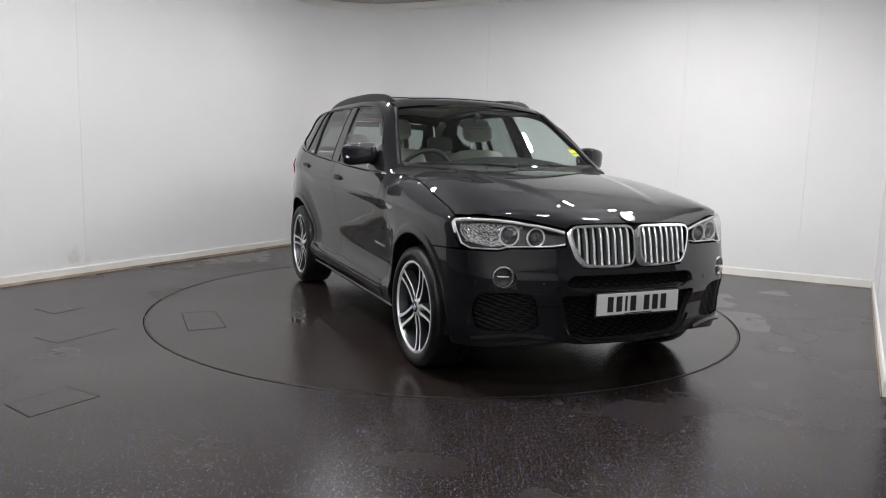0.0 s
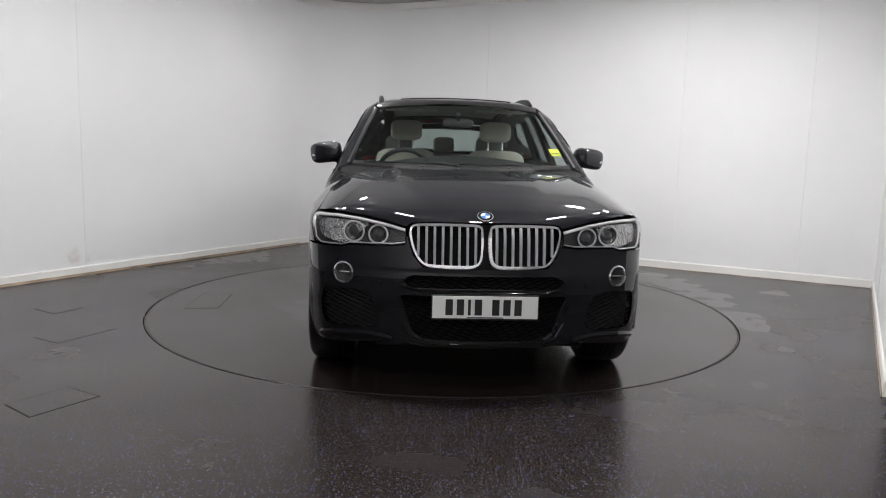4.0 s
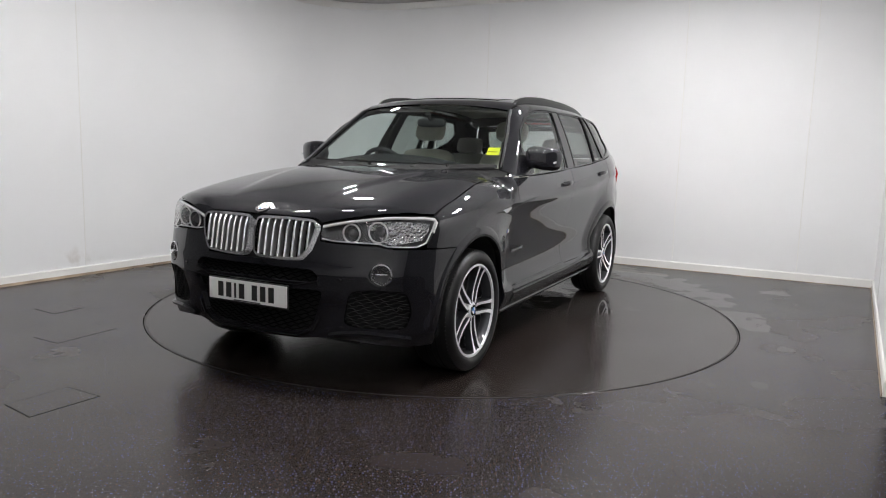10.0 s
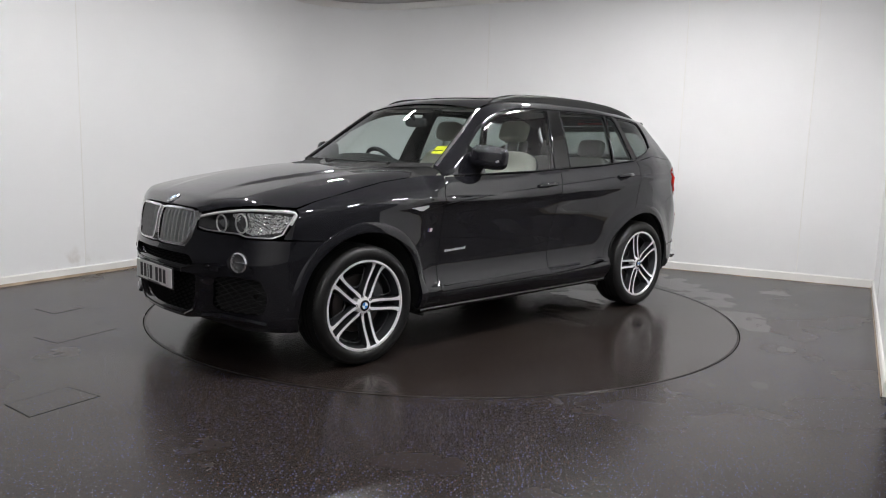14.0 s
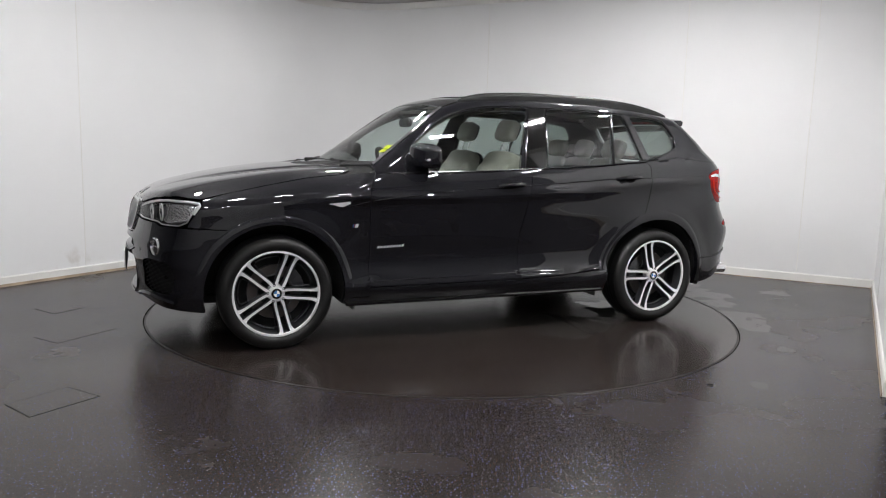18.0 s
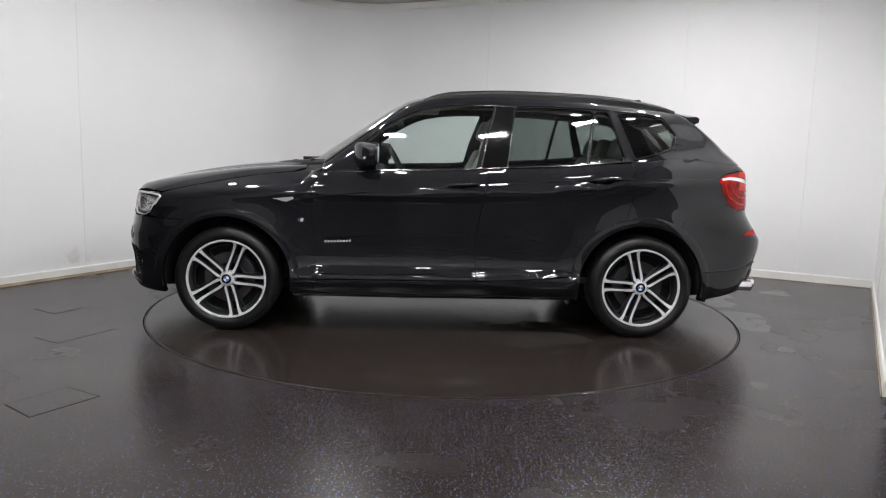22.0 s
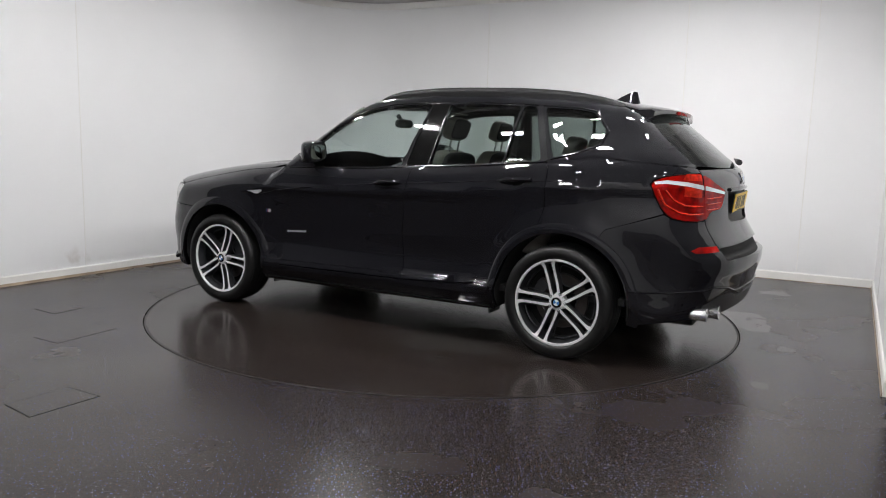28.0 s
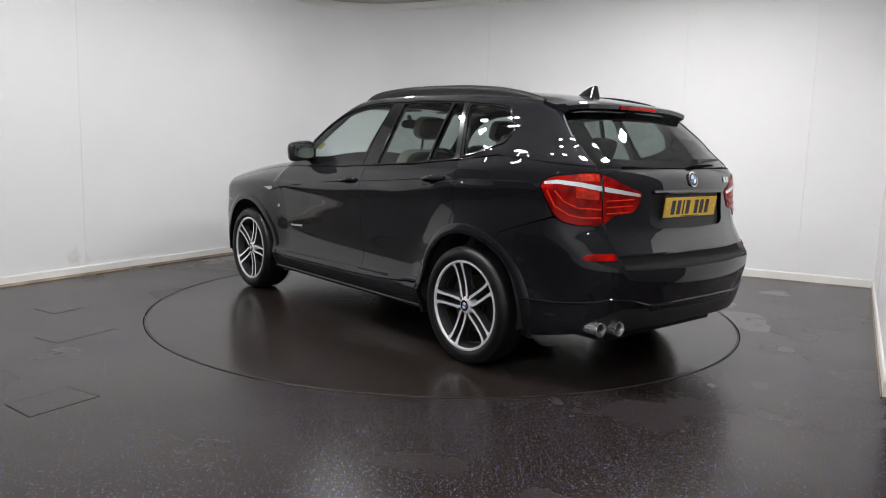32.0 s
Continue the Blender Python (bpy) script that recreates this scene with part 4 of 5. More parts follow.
bumper = panel("front_bumper", "fan_front", both_sides("fan_front", bp), PAINT, car, "glossy black sport front bumper", gap=0.0, h=0.022, depth=0.03,
               holes=[both_sides("fan_front", SLOT), both_sides("fan_front", LOWER), SIDE_IN, twin("fan_front", SIDE_IN), FOG, twin("fan_front", FOG)], hole_corner=0.03)
bumper = [bumper[0], bumper[0]]
panel("grille_backing", "fan_front", [("f", 0.0, 0.26), ("f", 0.78, 0.28), ("s", 0.45, 0.26), ("s", 0.42, 0.74), ("f", 0.76, 0.75), ("f", 0.40, 0.76), ("f", 0.38, 0.90), ("f", 0.0, 0.90)], SHADOW_BLACK, car, mirrored=True, raise_by=-0.055, depth=0, gap=-0.001)
for pts, n in ((SLOT, 5), (LOWER, 12), (SIDE_IN, 11)):
    q = outline("front", pts)
    z0, z1, y0, y1 = q[:, 1].min(), q[:, 1].max(), q[:, 0].min(), q[:, 0].max()
    n = max(1, int((z1 - z0) / 0.017))
    for i in range(n):
        z = z0 + (i + 0.5) * (z1 - z0) / n
        ys = np.linspace(y0, y1, 60)
        zs = z + 0.0048 * np.clip(2.2 * np.sin(ys * 2 * math.pi / 0.062 + i * math.pi * 0.5), -1, 1)
        ok = within(q, np.stack([ys, zs], 1))
        if ok.sum() > 4:
            strip("grille_mesh", "front", np.stack([ys[ok], zs[ok]], 1), 0.0032, MESH_BLACK if pts is SIDE_IN else MESH_DEEP, -0.012 if pts is SIDE_IN else -0.036, bumper, fine=1)
# kidney grilles
GR = [(0.014, 0.868), (0.020, 0.884), (0.045, 0.893), (0.20, 0.895), (0.345, 0.892), (0.372, 0.880), (0.379, 0.845), (0.365, 0.785), (0.345, 0.738), (0.318, 0.703), (0.29, 0.688), (0.18, 0.684), (0.075, 0.685), (0.038, 0.695), (0.018, 0.725), (0.012, 0.80)]
inner = inset(np.array(GR), 0.014)
inner = [tuple(v) for v in inner]
kid = panel("kidney_grille", "front", [("f", *v) for v in GR], CHROME, car, "chrome kidney grille surround", holes=[[("f", *v) for v in inner]], mirrored=True, raise_by=0.012, depth=0.05, h=0.02, corner=0.03, hole_corner=0.028)
lo = np.array(inner)
for k in range(8):
    y = 0.052 + 0.040 * k
    zz = np.linspace(0.66, 0.92, 80)
    ok = within(lo, np.stack([np.full(80, y), zz], 1))
    if ok.sum() > 3:
        a, b = zz[ok][0], zz[ok][-1]
        bm = bmesh.new()
        p = on_body("front", [(y, z) for z in np.linspace(a - 0.004, b + 0.004, 10)], 0.006)
        rows = []
        for v in p:
            rows.append([bm.verts.new(v + Vector(d)) for d in ((0, -0.0065, 0), (0.004, 0, 0), (0, 0.0065, 0), (-0.035, 0.003, 0), (-0.035, -0.003, 0))])
        for u, w in zip(rows, rows[1:]):
            for j in range(5):
                f = bm.faces.new((u[j], u[(j + 1) % 5], w[(j + 1) % 5], w[j]))
        car_part("grille_bar", bm, SATIN, kid, "vertical satin chrome bar", smooth=False)
pt = lift("top", [(0.735, 0.0)])
roundel("bonnet_badge", pt[0] + 0.002 * body_normal(pt)[0], body_normal(pt)[0], 0.041)
# headlights
housing = panel("headlight", "fan_front", HL, LAMP_DARK, car, "clear headlight with chrome reflector and twin rings", mirrored=True, raise_by=-0.06, depth=-0.056, gap=0.004, corner=0.012)
panel("headlight_lens", "fan_front", HL, LENS, housing, "clear lens", mirrored=True, raise_by=0.001, depth=0.01, gap=0.003, corner=0.012)

def at_front(y, z, back):
    p = lift("front", [(y, z)])[0]
    return Vector(p) - Vector((back, 0, 0))


for y, z, r in ((0.530, 0.830, 0.044), (0.655, 0.838, 0.048)):
    c = at_front(y, z, 0.045)
    way = Vector((1, 0.12, 0))
    bm = bmesh.new()
    ring(bm, c + way * 0.014, way, r * 1.06, 0.0050)
    car_part("ring_light", bm, LAMP_WHITE, housing, "white light ring")
    bm = bmesh.new()
    dish(bm, c, way, [(r * 0.95, 0.012), (r * 0.8, -0.01), (r * 0.66, -0.012), (r * 0.62, 0.004), (r * 0.4, 0.018), (0.001, 0.024)])
    car_part("projector", bm, PROJECTOR, housing, "dark projector lens")
panel("lamp_reflector", "fan_front", [("f", 0.60, 0.897), ("f", 0.71, 0.908), ("s", 0.52, 0.912), ("s", 0.455, 0.90), ("s", 0.48, 0.85), ("s", 0.52, 0.80), ("f", 0.74, 0.78), ("f", 0.705, 0.79), ("f", 0.69, 0.80), ("f", 0.60, 0.88)], REFLECTOR, housing, "faceted chrome reflector", mirrored=True, raise_by=-0.035, depth=0.02)
strip("lamp_brow", "fan_front", outline("fan_front", [("f", 0.40, 0.862), ("f", 0.46, 0.877), ("f", 0.53, 0.892), ("f", 0.65, 0.910), ("f", 0.74, 0.919), ("s", 0.50, 0.918), ("s", 0.445, 0.910), ("s", 0.44, 0.895), ("s", 0.475, 0.84)]), 0.0085, LAMP_WHITE, -0.010, housing, "white brow strip", fine=6)
strip("lamp_edge", "fan_front", outline("fan_front", [("f", 0.40, 0.802), ("f", 0.46, 0.792), ("f", 0.55, 0.790), ("f", 0.68, 0.786), ("f", 0.72, 0.773), ("s", 0.56, 0.771), ("s", 0.515, 0.791), ("s", 0.445, 0.90)]), 0.004, SATIN, -0.010, housing, fine=6)
# fog lamps
c = at_front(0.703, 0.634, 0.012)
way = Vector((0.92, 0.39, 0)).normalized()
bm = bmesh.new()
dish(bm, c, way, [(0.058, -0.03), (0.056, 0.004), (0.050, 0.010), (0.046, 0.004), (0.044, -0.012)])
fog = car_part("fog_lamp", bm, CHROME, label="round fog lamp with chrome bezel")
bm = bmesh.new()
dish(bm, c, way, [(0.044, -0.004), (0.03, 0.004), (0.001, 0.007)])
car_part("fog_lens", bm, LENS, fog)
bm = bmesh.new()
dish(bm, c, way, [(0.043, -0.010), (0.02, -0.03), (0.001, -0.032)])
car_part("fog_reflector", bm, FOG_DARK, fog)
bm = bmesh.new()
box(bm, -0.004, 0.004, -0.030, 0.030, -0.004, 0.004, 0.002, Matrix.Translation(c - way * 0.008) @ Matrix.Rotation(0.4, 4, "Z"))
car_part("fog_bulb_cover", bm, CHROME, fog)
# lower lip, bumper blade
strip("bumper_lip", "front", [(0.0, 0.292), (0.28, 0.294), (0.37, 0.335), (0.405, 0.40)], 0.007, BLACK_GLOSS, 0.002, bumper, "gloss black lip")
strip("corner_blade", "fan_front", outline("fan_front", [("f", 0.452, 0.315), ("f", 0.50, 0.326), ("f", 0.58, 0.334), ("f", 0.66, 0.332), ("s", 0.64, 0.322), ("s", 0.58, 0.306)]), 0.016, PAINT, 0.009, bumper, "gloss black corner blade", fine=6)
strip("slot_lip", "front", [(0.0, 0.570), (0.30, 0.566), (0.41, 0.592)], 0.004, BLACK_GLOSS, 0.003, bumper)
# tow cover and sensors
for y, z in ((0.52, 0.60), (0.78, 0.46)):
    p = lift("front", [(y, z)])
    bm = bmesh.new()
    dish(bm, Vector(p[0]), Vector(body_normal(p)[0]), [(0.013, 0.0), (0.011, 0.002), (0.001, 0.0025)], 14)
    car_part("parking_sensor", bm, BLACK_GLOSS, bumper)


def number_plate(name, centre, way, mat, label, width=0.52, height=0.111, tilt=0.0):
    """A plate with its row of dark marks; way is +1 at the front and -1 at the rear."""
    turn = Matrix.Translation(centre) @ Matrix.Rotation(tilt, 4, "Y")
    bm = bmesh.new()
    box(bm, -0.003, 0.003, -width / 2, width / 2, -height / 2, height / 2, 0.002, turn)
    plate = car_part(name, bm, mat, None, label, False, False)[0]
    bm = bmesh.new()
    box(bm, -0.006 * way - 0.004, -0.006 * way + 0.002, -width / 2 - 0.006, width / 2 + 0.006, -height / 2 - 0.010, height / 2 + 0.006, 0.002, turn)
    car_part("plate_holder", bm, PLASTIC, plate, "black plate holder", False, False)
    x = -0.196
    for k in range(7):
        w = 0.014 if k == 2 else 0.036
        bm = bmesh.new()
        y = way * (x + w / 2)
        box(bm, way * 0.003 - 0.001, way * 0.003 + 0.001, y - w / 2, y + w / 2, -0.0395, 0.0395, 0.0, turn)
        car_part("mark", bm, MARK, plate, "plain black bar", False, False)
        x += w + (0.050 if k == 3 else 0.019)
    for y in (-0.235, 0.235):
        bm = bmesh.new()
        dish(bm, turn @ Vector((way * 0.003, y, 0.0)), (way, 0, 0), [(0.006, 0.0), (0.005, 0.002), (0.001, 0.0025)], 12)
        car_part("plate_screw", bm, PLATE_WHITE, plate, "", False)
    bm = bmesh.new()
    box(bm, way * 0.003 - 0.001, way * 0.003 + 0.0005, -0.09, 0.09, -height / 2 + 0.002, -height / 2 + 0.007, 0, turn)
    car_part("mark", bm, MARK, plate, "thin grey line", False, False)
    return plate


number_plate("front_number_plate", Vector((0.866, 0.0, 0.499)), 1, PLATE_WHITE, "white number plate with plain dark bars")

# -- sides: arches, handles, badges, mirrors, rails
for cx, a0, a1 in ((0.0, -12, 190), (-2.81, -10, 192)):
    bm = bmesh.new()
    rows = []
    for a in np.linspace(a0, a1, 44):
        d = Vector((math.cos(radians(a)), 0, math.sin(radians(a))))
        q = np.array([[cx + r * d.x, 0.352 + r * d.z] for r in (0.490, 0.480, 0.450, 0.428)])
        p = lift("side", q)
        n = body_normal(p)
        row = [Vector(p[0] - 0.002 * n[0]), Vector(p[1] + 0.004 * n[1]), Vector(p[2] + 0.007 * n[2]), Vector(p[3] + 0.005 * n[3])]
        row.append(row[-1] - Vector((0, 0.035, 0)))
        rows.append([bm.verts.new(v) for v in row])
    for u, w in zip(rows, rows[1:]):
        for j in range(4):
            bm.faces.new((u[j], u[j + 1], w[j + 1], w[j]))
    car_part("wheel_arch_trim", bm, PAINT, label="flared black wheel arch edge")
    bm = bmesh.new()
    rows = []
    for a in np.linspace(-8, 188, 36):
        d = Vector((math.cos(radians(a)), 0, math.sin(radians(a))))
        c = Vector((cx, 0, 0.352))
        rows.append([bm.verts.new(c + d * r + Vector((0, y, 0))) for r, y in ((0.430, 0.90), (0.436, 0.62), (0.40, 0.56), (0.02, 0.54))])
    for u, w in zip(rows, rows[1:]):
        for j in range(3):
            bm.faces.new((u[j], u[j + 1], w[j + 1], w[j]))
    car_part("wheel_housing", bm, SHADOW_BLACK, label="dark wheel housing liner")


def handle(x, z, own):
    p = lift("side", [(x + 0.10, z - 0.008), (x + 0.05, z - 0.003), (x, z), (x - 0.05, z + 0.004), (x - 0.10, z + 0.006)])
    n = body_normal(p)
    up = (0.004, 0.022, 0.026, 0.022, 0.004)
    bm = bmesh.new()
    tube(bm, [Vector(a + b * u) for a, b, u in zip(p, n, up)], [0.011, 0.013, 0.014, 0.013, 0.011], 10, 1.1)
    car_part("door_handle", bm, PAINT, own, "black bow door handle")
    cup = [("s", x + 0.062 * math.cos(2 * math.pi * k / 20), z + 0.034 * math.sin(2 * math.pi * k / 20)) for k in range(20)]
    panel("handle_cup", "side", cup, BLACK_GLOSS, own, mirrored=True, raise_by=0.0015, depth=0.003, gap=0, h=0.02)


CREASE = curve([-3.4, -3.28, -2.95, -2.70, -2.36, -2.11, -1.65, -1.29, -0.95, -0.80, -0.62, -0.44], [1.098, 1.099, 1.094, 1.086, 1.073, 1.053, 1.021, 0.995, 0.965, 0.948, 0.924, 0.885])
for x0, x1, own in ((-0.44, -0.578, None), (-0.60, -1.72, doors), (-1.748, -2.705, rear_doors), (-2.73, -3.29, None)):
    strip("shoulder_crease", "side", [(x, float(CREASE(x))) for x in np.linspace(x0, x1, 9)], 0.0042, PAINT, -0.0012, own, fine=4)
handle(-1.575, 1.023, doors)
handle(-2.52, 1.082, rear_doors)
strip("door_moulding", "side", [(-0.62, 0.405), (-1.2, 0.41), (-1.66, 0.417)], 0.006, PAINT, 0.0, doors)
strip("door_moulding", "side", [(-1.70, 0.418), (-2.1, 0.432), (-2.34, 0.447)], 0.006, PAINT, 0.0, rear_doors)
strip("sill_edge", "side", [(-0.44, 0.262), (-1.2, 0.264), (-1.9, 0.266), (-2.36, 0.27)], 0.010, BLACK_GLOSS, 0.006, label="gloss side skirt edge")
panel("side_vent", "side", [("s", -0.318, 0.905), ("s", -0.45, 0.918), ("s", -0.455, 0.908), ("s", -0.41, 0.886), ("s", -0.38, 0.888), ("s", -0.345, 0.900)], ALLOY, car, "small chrome side vent badge", mirrored=True, raise_by=0.005, depth=0.008, gap=0, h=0.012)
for k, (x, w, m) in enumerate(((-0.475, 0.005, BADGE_BLUE), (-0.482, 0.005, RED_LENS), (-0.490, 0.020, ALLOY))):
    panel("side_badge", "side", [("s", x, 0.752), ("s", x - w, 0.752), ("s", x - w - 0.006, 0.774), ("s", x - 0.006, 0.774)], m, car, "tiny striped side badge", mirrored=True, raise_by=0.003, depth=0.004, gap=0, h=0.02)
for k in range(9):
    x = -0.650 - 0.0205 * k
    panel("door_emblem", "side", [("s", x, 0.611 + 0.001 * k), ("s", x - 0.014, 0.611 + 0.001 * k), ("s", x - 0.016, 0.624 + 0.001 * k + 0.005 * (k % 4 == 0)), ("s", x - 0.003, 0.624 + 0.001 * k)], ALLOY, doors, "small chrome lettering bars", mirrored=True, raise_by=0.003, depth=0.003, gap=0, h=0.02)

bm = bmesh.new()
blob(bm, (-0.935, 0.947, 1.212), (0.098, 0.114, 0.074), 0.56, 0.6, Matrix.Rotation(radians(-8), 4, "X"))
for v in bm.verts:
    v.co.x = max(v.co.x, -1.012)
    k = min(max((v.co.y - 0.84) / 0.22, 0.0), 1.0)
    v.co.x = -1.012 + (v.co.x + 1.012) * (1 - 0.62 * k * k)
mirrors = car_part("door_mirror", bm, PAINT, label="gloss black door mirror")
bm = bmesh.new()
blob(bm, (-1.0095, 0.945, 1.212), (0.004, 0.088, 0.054), 0.5, 0.6)
car_part("mirror_glass", bm, MIRROR, mirrors, "silver mirror glass")
bm = bmesh.new()
tube(bm, [(-0.90, 0.80, 1.135), (-0.91, 0.85, 1.15), (-0.93, 0.90, 1.168)], [0.035, 0.03, 0.028], 10, 0.6)
car_part("mirror_arm", bm, BLACK_GLOSS, mirrors)
bm = bmesh.new()
tube(bm, [(-0.99, 0.850, 1.172), (-0.90, 0.94, 1.160), (-0.93, 1.040, 1.19)], 0.007, 8)
car_part("mirror_indicator", bm, SATIN, mirrors, "slim indicator strip")

RAIL = [(-1.27, 1.565), (-1.33, 1.602), (-1.42, 1.63), (-1.53, 1.646), (-1.9, 1.662), (-2.3, 1.656), (-2.69, 1.632), (-2.88, 1.603), (-3.0, 1.575), (-3.07, 1.552)]
xs = np.linspace(-1.27, -3.07, 44)
rz = curve([a for a, _ in RAIL], [b for _, b in RAIL])
bm = bmesh.new()
rows = []
for x in xs:
    y = 0.580 - 0.012 * ((x + 2.1) / 0.9) ** 2
    z = float(rz(x)) + 0.010
    low = float(lift("top", [(x, y - 0.01)])[0][2]) - 0.012
    rows.append([bm.verts.new(v) for v in ((x, y - 0.022, low), (x, y - 0.017, z - 0.012), (x, y - 0.008, z - 0.001), (x, y + 0.006, z - 0.001), (x, y + 0.015, z - 0.012), (x, y + 0.018, z - 0.03), (x, y + 0.020, low - 0.015))])
for u, w in zip(rows, rows[1:]):
    for j in range(6):
        bm.faces.new((u[j], u[j + 1], w[j + 1], w[j]))
bm.faces.new(rows[0])
bm.faces.new(rows[-1])
rails = car_part("roof_rail", bm, RAIL_BLACK, label="satin black roof rail")

# -- rear
gate_l = [("r", 0.0, 0.752), ("r", 0.55, 0.744), ("r", 0.625, 0.738), ("r", 0.637, 0.76), ("r", 0.645, 0.89), ("r", 0.652, 1.10), ("r", 0.650, 1.18), ("r", 0.3, 1.186), ("r", 0.0, 1.184)]
TL_IN = [("r", 0.648, 1.150), ("r", 0.56, 1.110), ("r", 0.47, 1.075), ("r", 0.418, 1.056), ("r", 0.432, 1.02), ("r", 0.45, 0.99), ("r", 0.472, 0.962), ("r", 0.50, 0.950), ("r", 0.59, 0.942), ("r", 0.625, 0.918), ("r", 0.648, 0.893)]
PLATE_BAY = [("r", 0.0, 0.862), ("r", 0.32, 0.868), ("r", 0.36, 0.89), ("r", 0.36, 1.05), ("r", 0.34, 1.06), ("r", 0.0, 1.06)]
gate = panel("tailgate", "rear", both_sides("rear", gate_l), PAINT, car, gap=0.0015, holes=[both_sides("rear", PLATE_BAY)], depth=0.035)
gate = [gate[0], gate[0]]
panel("plate_bay", "rear", [("r", 0.0, 0.85), ("r", 0.37, 0.86), ("r", 0.37, 1.07), ("r", 0.0, 1.07)], PLASTIC, gate, "recessed plate bay", mirrored=True, raise_by=-0.022, depth=0, gap=0)
number_plate("rear_number_plate", Vector((-3.691, 0.0, 0.976)), -1, PLATE_YELLOW, "yellow number plate with plain dark bars", tilt=radians(-7))
strip("boot_handle", "rear", [(0.0, 1.062), (0.34, 1.060)], 0.012, PAINT, 0.004, gate, "tailgate grab strip")
TL_OUT = [("s", -3.318, 1.09), ("s", -3.33, 1.108), ("s", -3.352, 1.122), ("s", -3.392, 1.137), ("r", 0.758, 1.150), ("r", 0.70, 1.156), ("r", 0.656, 1.158), ("r", 0.656, 1.04), ("r", 0.656, 0.889), ("r", 0.70, 0.887), ("r", 0.76, 0.889), ("s", -3.442, 0.904), ("s", -3.408, 0.93), ("s", -3.38, 0.965), ("s", -3.343, 1.038)]
lamps = panel("tail_light", "fan_rear", TL_OUT, RED_LENS, car, "red tail light with white stripe", mirrored=True, raise_by=0.004, gap=0.0015, h=0.02, corner=0.015)
lamps_in = panel("boot_light", "rear", TL_IN, RED_LENS, gate, "red tail light on the tailgate", mirrored=True, raise_by=0.006, gap=0.0, h=0.02, corner=0.012)
panel("lamp_stripe", "fan_rear", [("s", -3.335, 1.106), ("s", -3.40, 1.118), ("r", 0.74, 1.108), ("r", 0.658, 1.090), ("r", 0.658, 1.066), ("r", 0.74, 1.084), ("s", -3.40, 1.098), ("s", -3.342, 1.092)], LAMP_WHITE, lamps, "white light strip", mirrored=True, raise_by=0.007, gap=0, h=0.02, depth=0.004)
panel("lamp_stripe", "rear", [("r", 0.646, 1.088), ("r", 0.435, 1.052), ("r", 0.436, 1.037), ("r", 0.646, 1.064)], LAMP_WHITE, lamps_in, "white light strip", mirrored=True, raise_by=0.009, gap=0, h=0.02, depth=0.004)
panel("lamp_glow", "fan_rear", [("r", 0.74, 1.155), ("r", 0.665, 1.15), ("r", 0.665, 1.115), ("r", 0.76, 1.12)], LAMP_RED_IN, lamps, "bright red reflector", mirrored=True, raise_by=0.006, gap=0, h=0.02, depth=0.003)
panel("lamp_glow", "fan_rear", [("r", 0.76, 1.085), ("r", 0.67, 1.065), ("r", 0.67, 1.02), ("r", 0.76, 1.03)], LAMP_RED_IN, lamps, "bright red reflector", mirrored=True, raise_by=0.006, gap=0, h=0.02, depth=0.003)
for pts in ([("s", -3.36, 1.065), ("s", -3.40, 0.98), ("s", -3.47, 0.935), ("r", 0.74, 0.925), ("r", 0.665, 0.928)], [("s", -3.40, 1.062), ("s", -3.44, 1.005), ("r", 0.755, 0.975), ("r", 0.665, 0.97)]):
    strip("light_guide", "fan_rear", outline("fan_rear", pts), 0.006, LAMP_RED_IN, 0.006, lamps, "bright red light guide", fine=6)
for z in (1.015, 0.982, 0.95):
    strip("light_guide", "rear", [(0.635, z), (0.57, z + 0.003), (0.475 + 0.3 * (1.015 - z), z + 0.008)], 0.004, LAMP_RED_IN, 0.007, lamps_in, "bright red light guide", fine=6)


def both_sides_rear(pts):
    """Like both_sides for the rear fan, whose middle lies at half a turn."""
    q = outline("fan_rear", pts)
    mid = math.pi * 0.9
    q[0, 0] = q[-1, 0] = mid
    m = q[1:-1][::-1].copy()
    m[:, 0] = 2 * mid - m[:, 0]
    return [("raw", *v) for v in q] + [("raw", *v) for v in m]


rb = ([("r", 0.0, 0.37), ("r", 0.4, 0.35), ("r", 0.6, 0.335), ("r", 0.7, 0.32), ("s", -3.29, 0.27)] + arc(-2.81, 0.35, AR, 192, 122, 16)
      + [("s", -3.05, 0.765), ("s", -3.084, 0.818), ("s", -3.185, 0.851), ("s", -3.40, 0.922), ("s", -3.44, 0.899), ("r", 0.76, 0.884), ("r", 0.652, 0.884), ("r", 0.643, 0.76), ("r", 0.628, 0.728), ("r", 0.615, 0.668), ("r", 0.55, 0.662), ("r", 0.0, 0.665)])
rbump = panel("rear_bumper", "fan_rear", both_sides_rear(rb), PAINT, car, "glossy black rear bumper", gap=0.001, depth=0.03, h=0.028)
rbump = [rbump[0], rbump[0]]
# Matt black sheet stands in for the shade of the downward-facing step.
panel("recess_shade", "rear", [("r", 0.0, 0.63), ("r", 0.63, 0.63), ("r", 0.65, 0.74), ("r", 0.63, 0.78), ("r", 0.0, 0.79)], SHADOW_BLACK, rbump, "recess above the bumper, its shade painted matt black", mirrored=True, raise_by=-0.030, depth=0, gap=-0.001)
panel("rear_valance", "fan_rear", [("r", 0.0, 0.362), ("r", 0.4, 0.342), ("r", 0.62, 0.325), ("r", 0.70, 0.33), ("r", 0.69, 0.40), ("r", 0.60, 0.455), ("r", 0.45, 0.455), ("r", 0.40, 0.43), ("r", 0.0, 0.44)], PLASTIC, rbump, "matt black lower valance", mirrored=True, raise_by=0.005, gap=0)
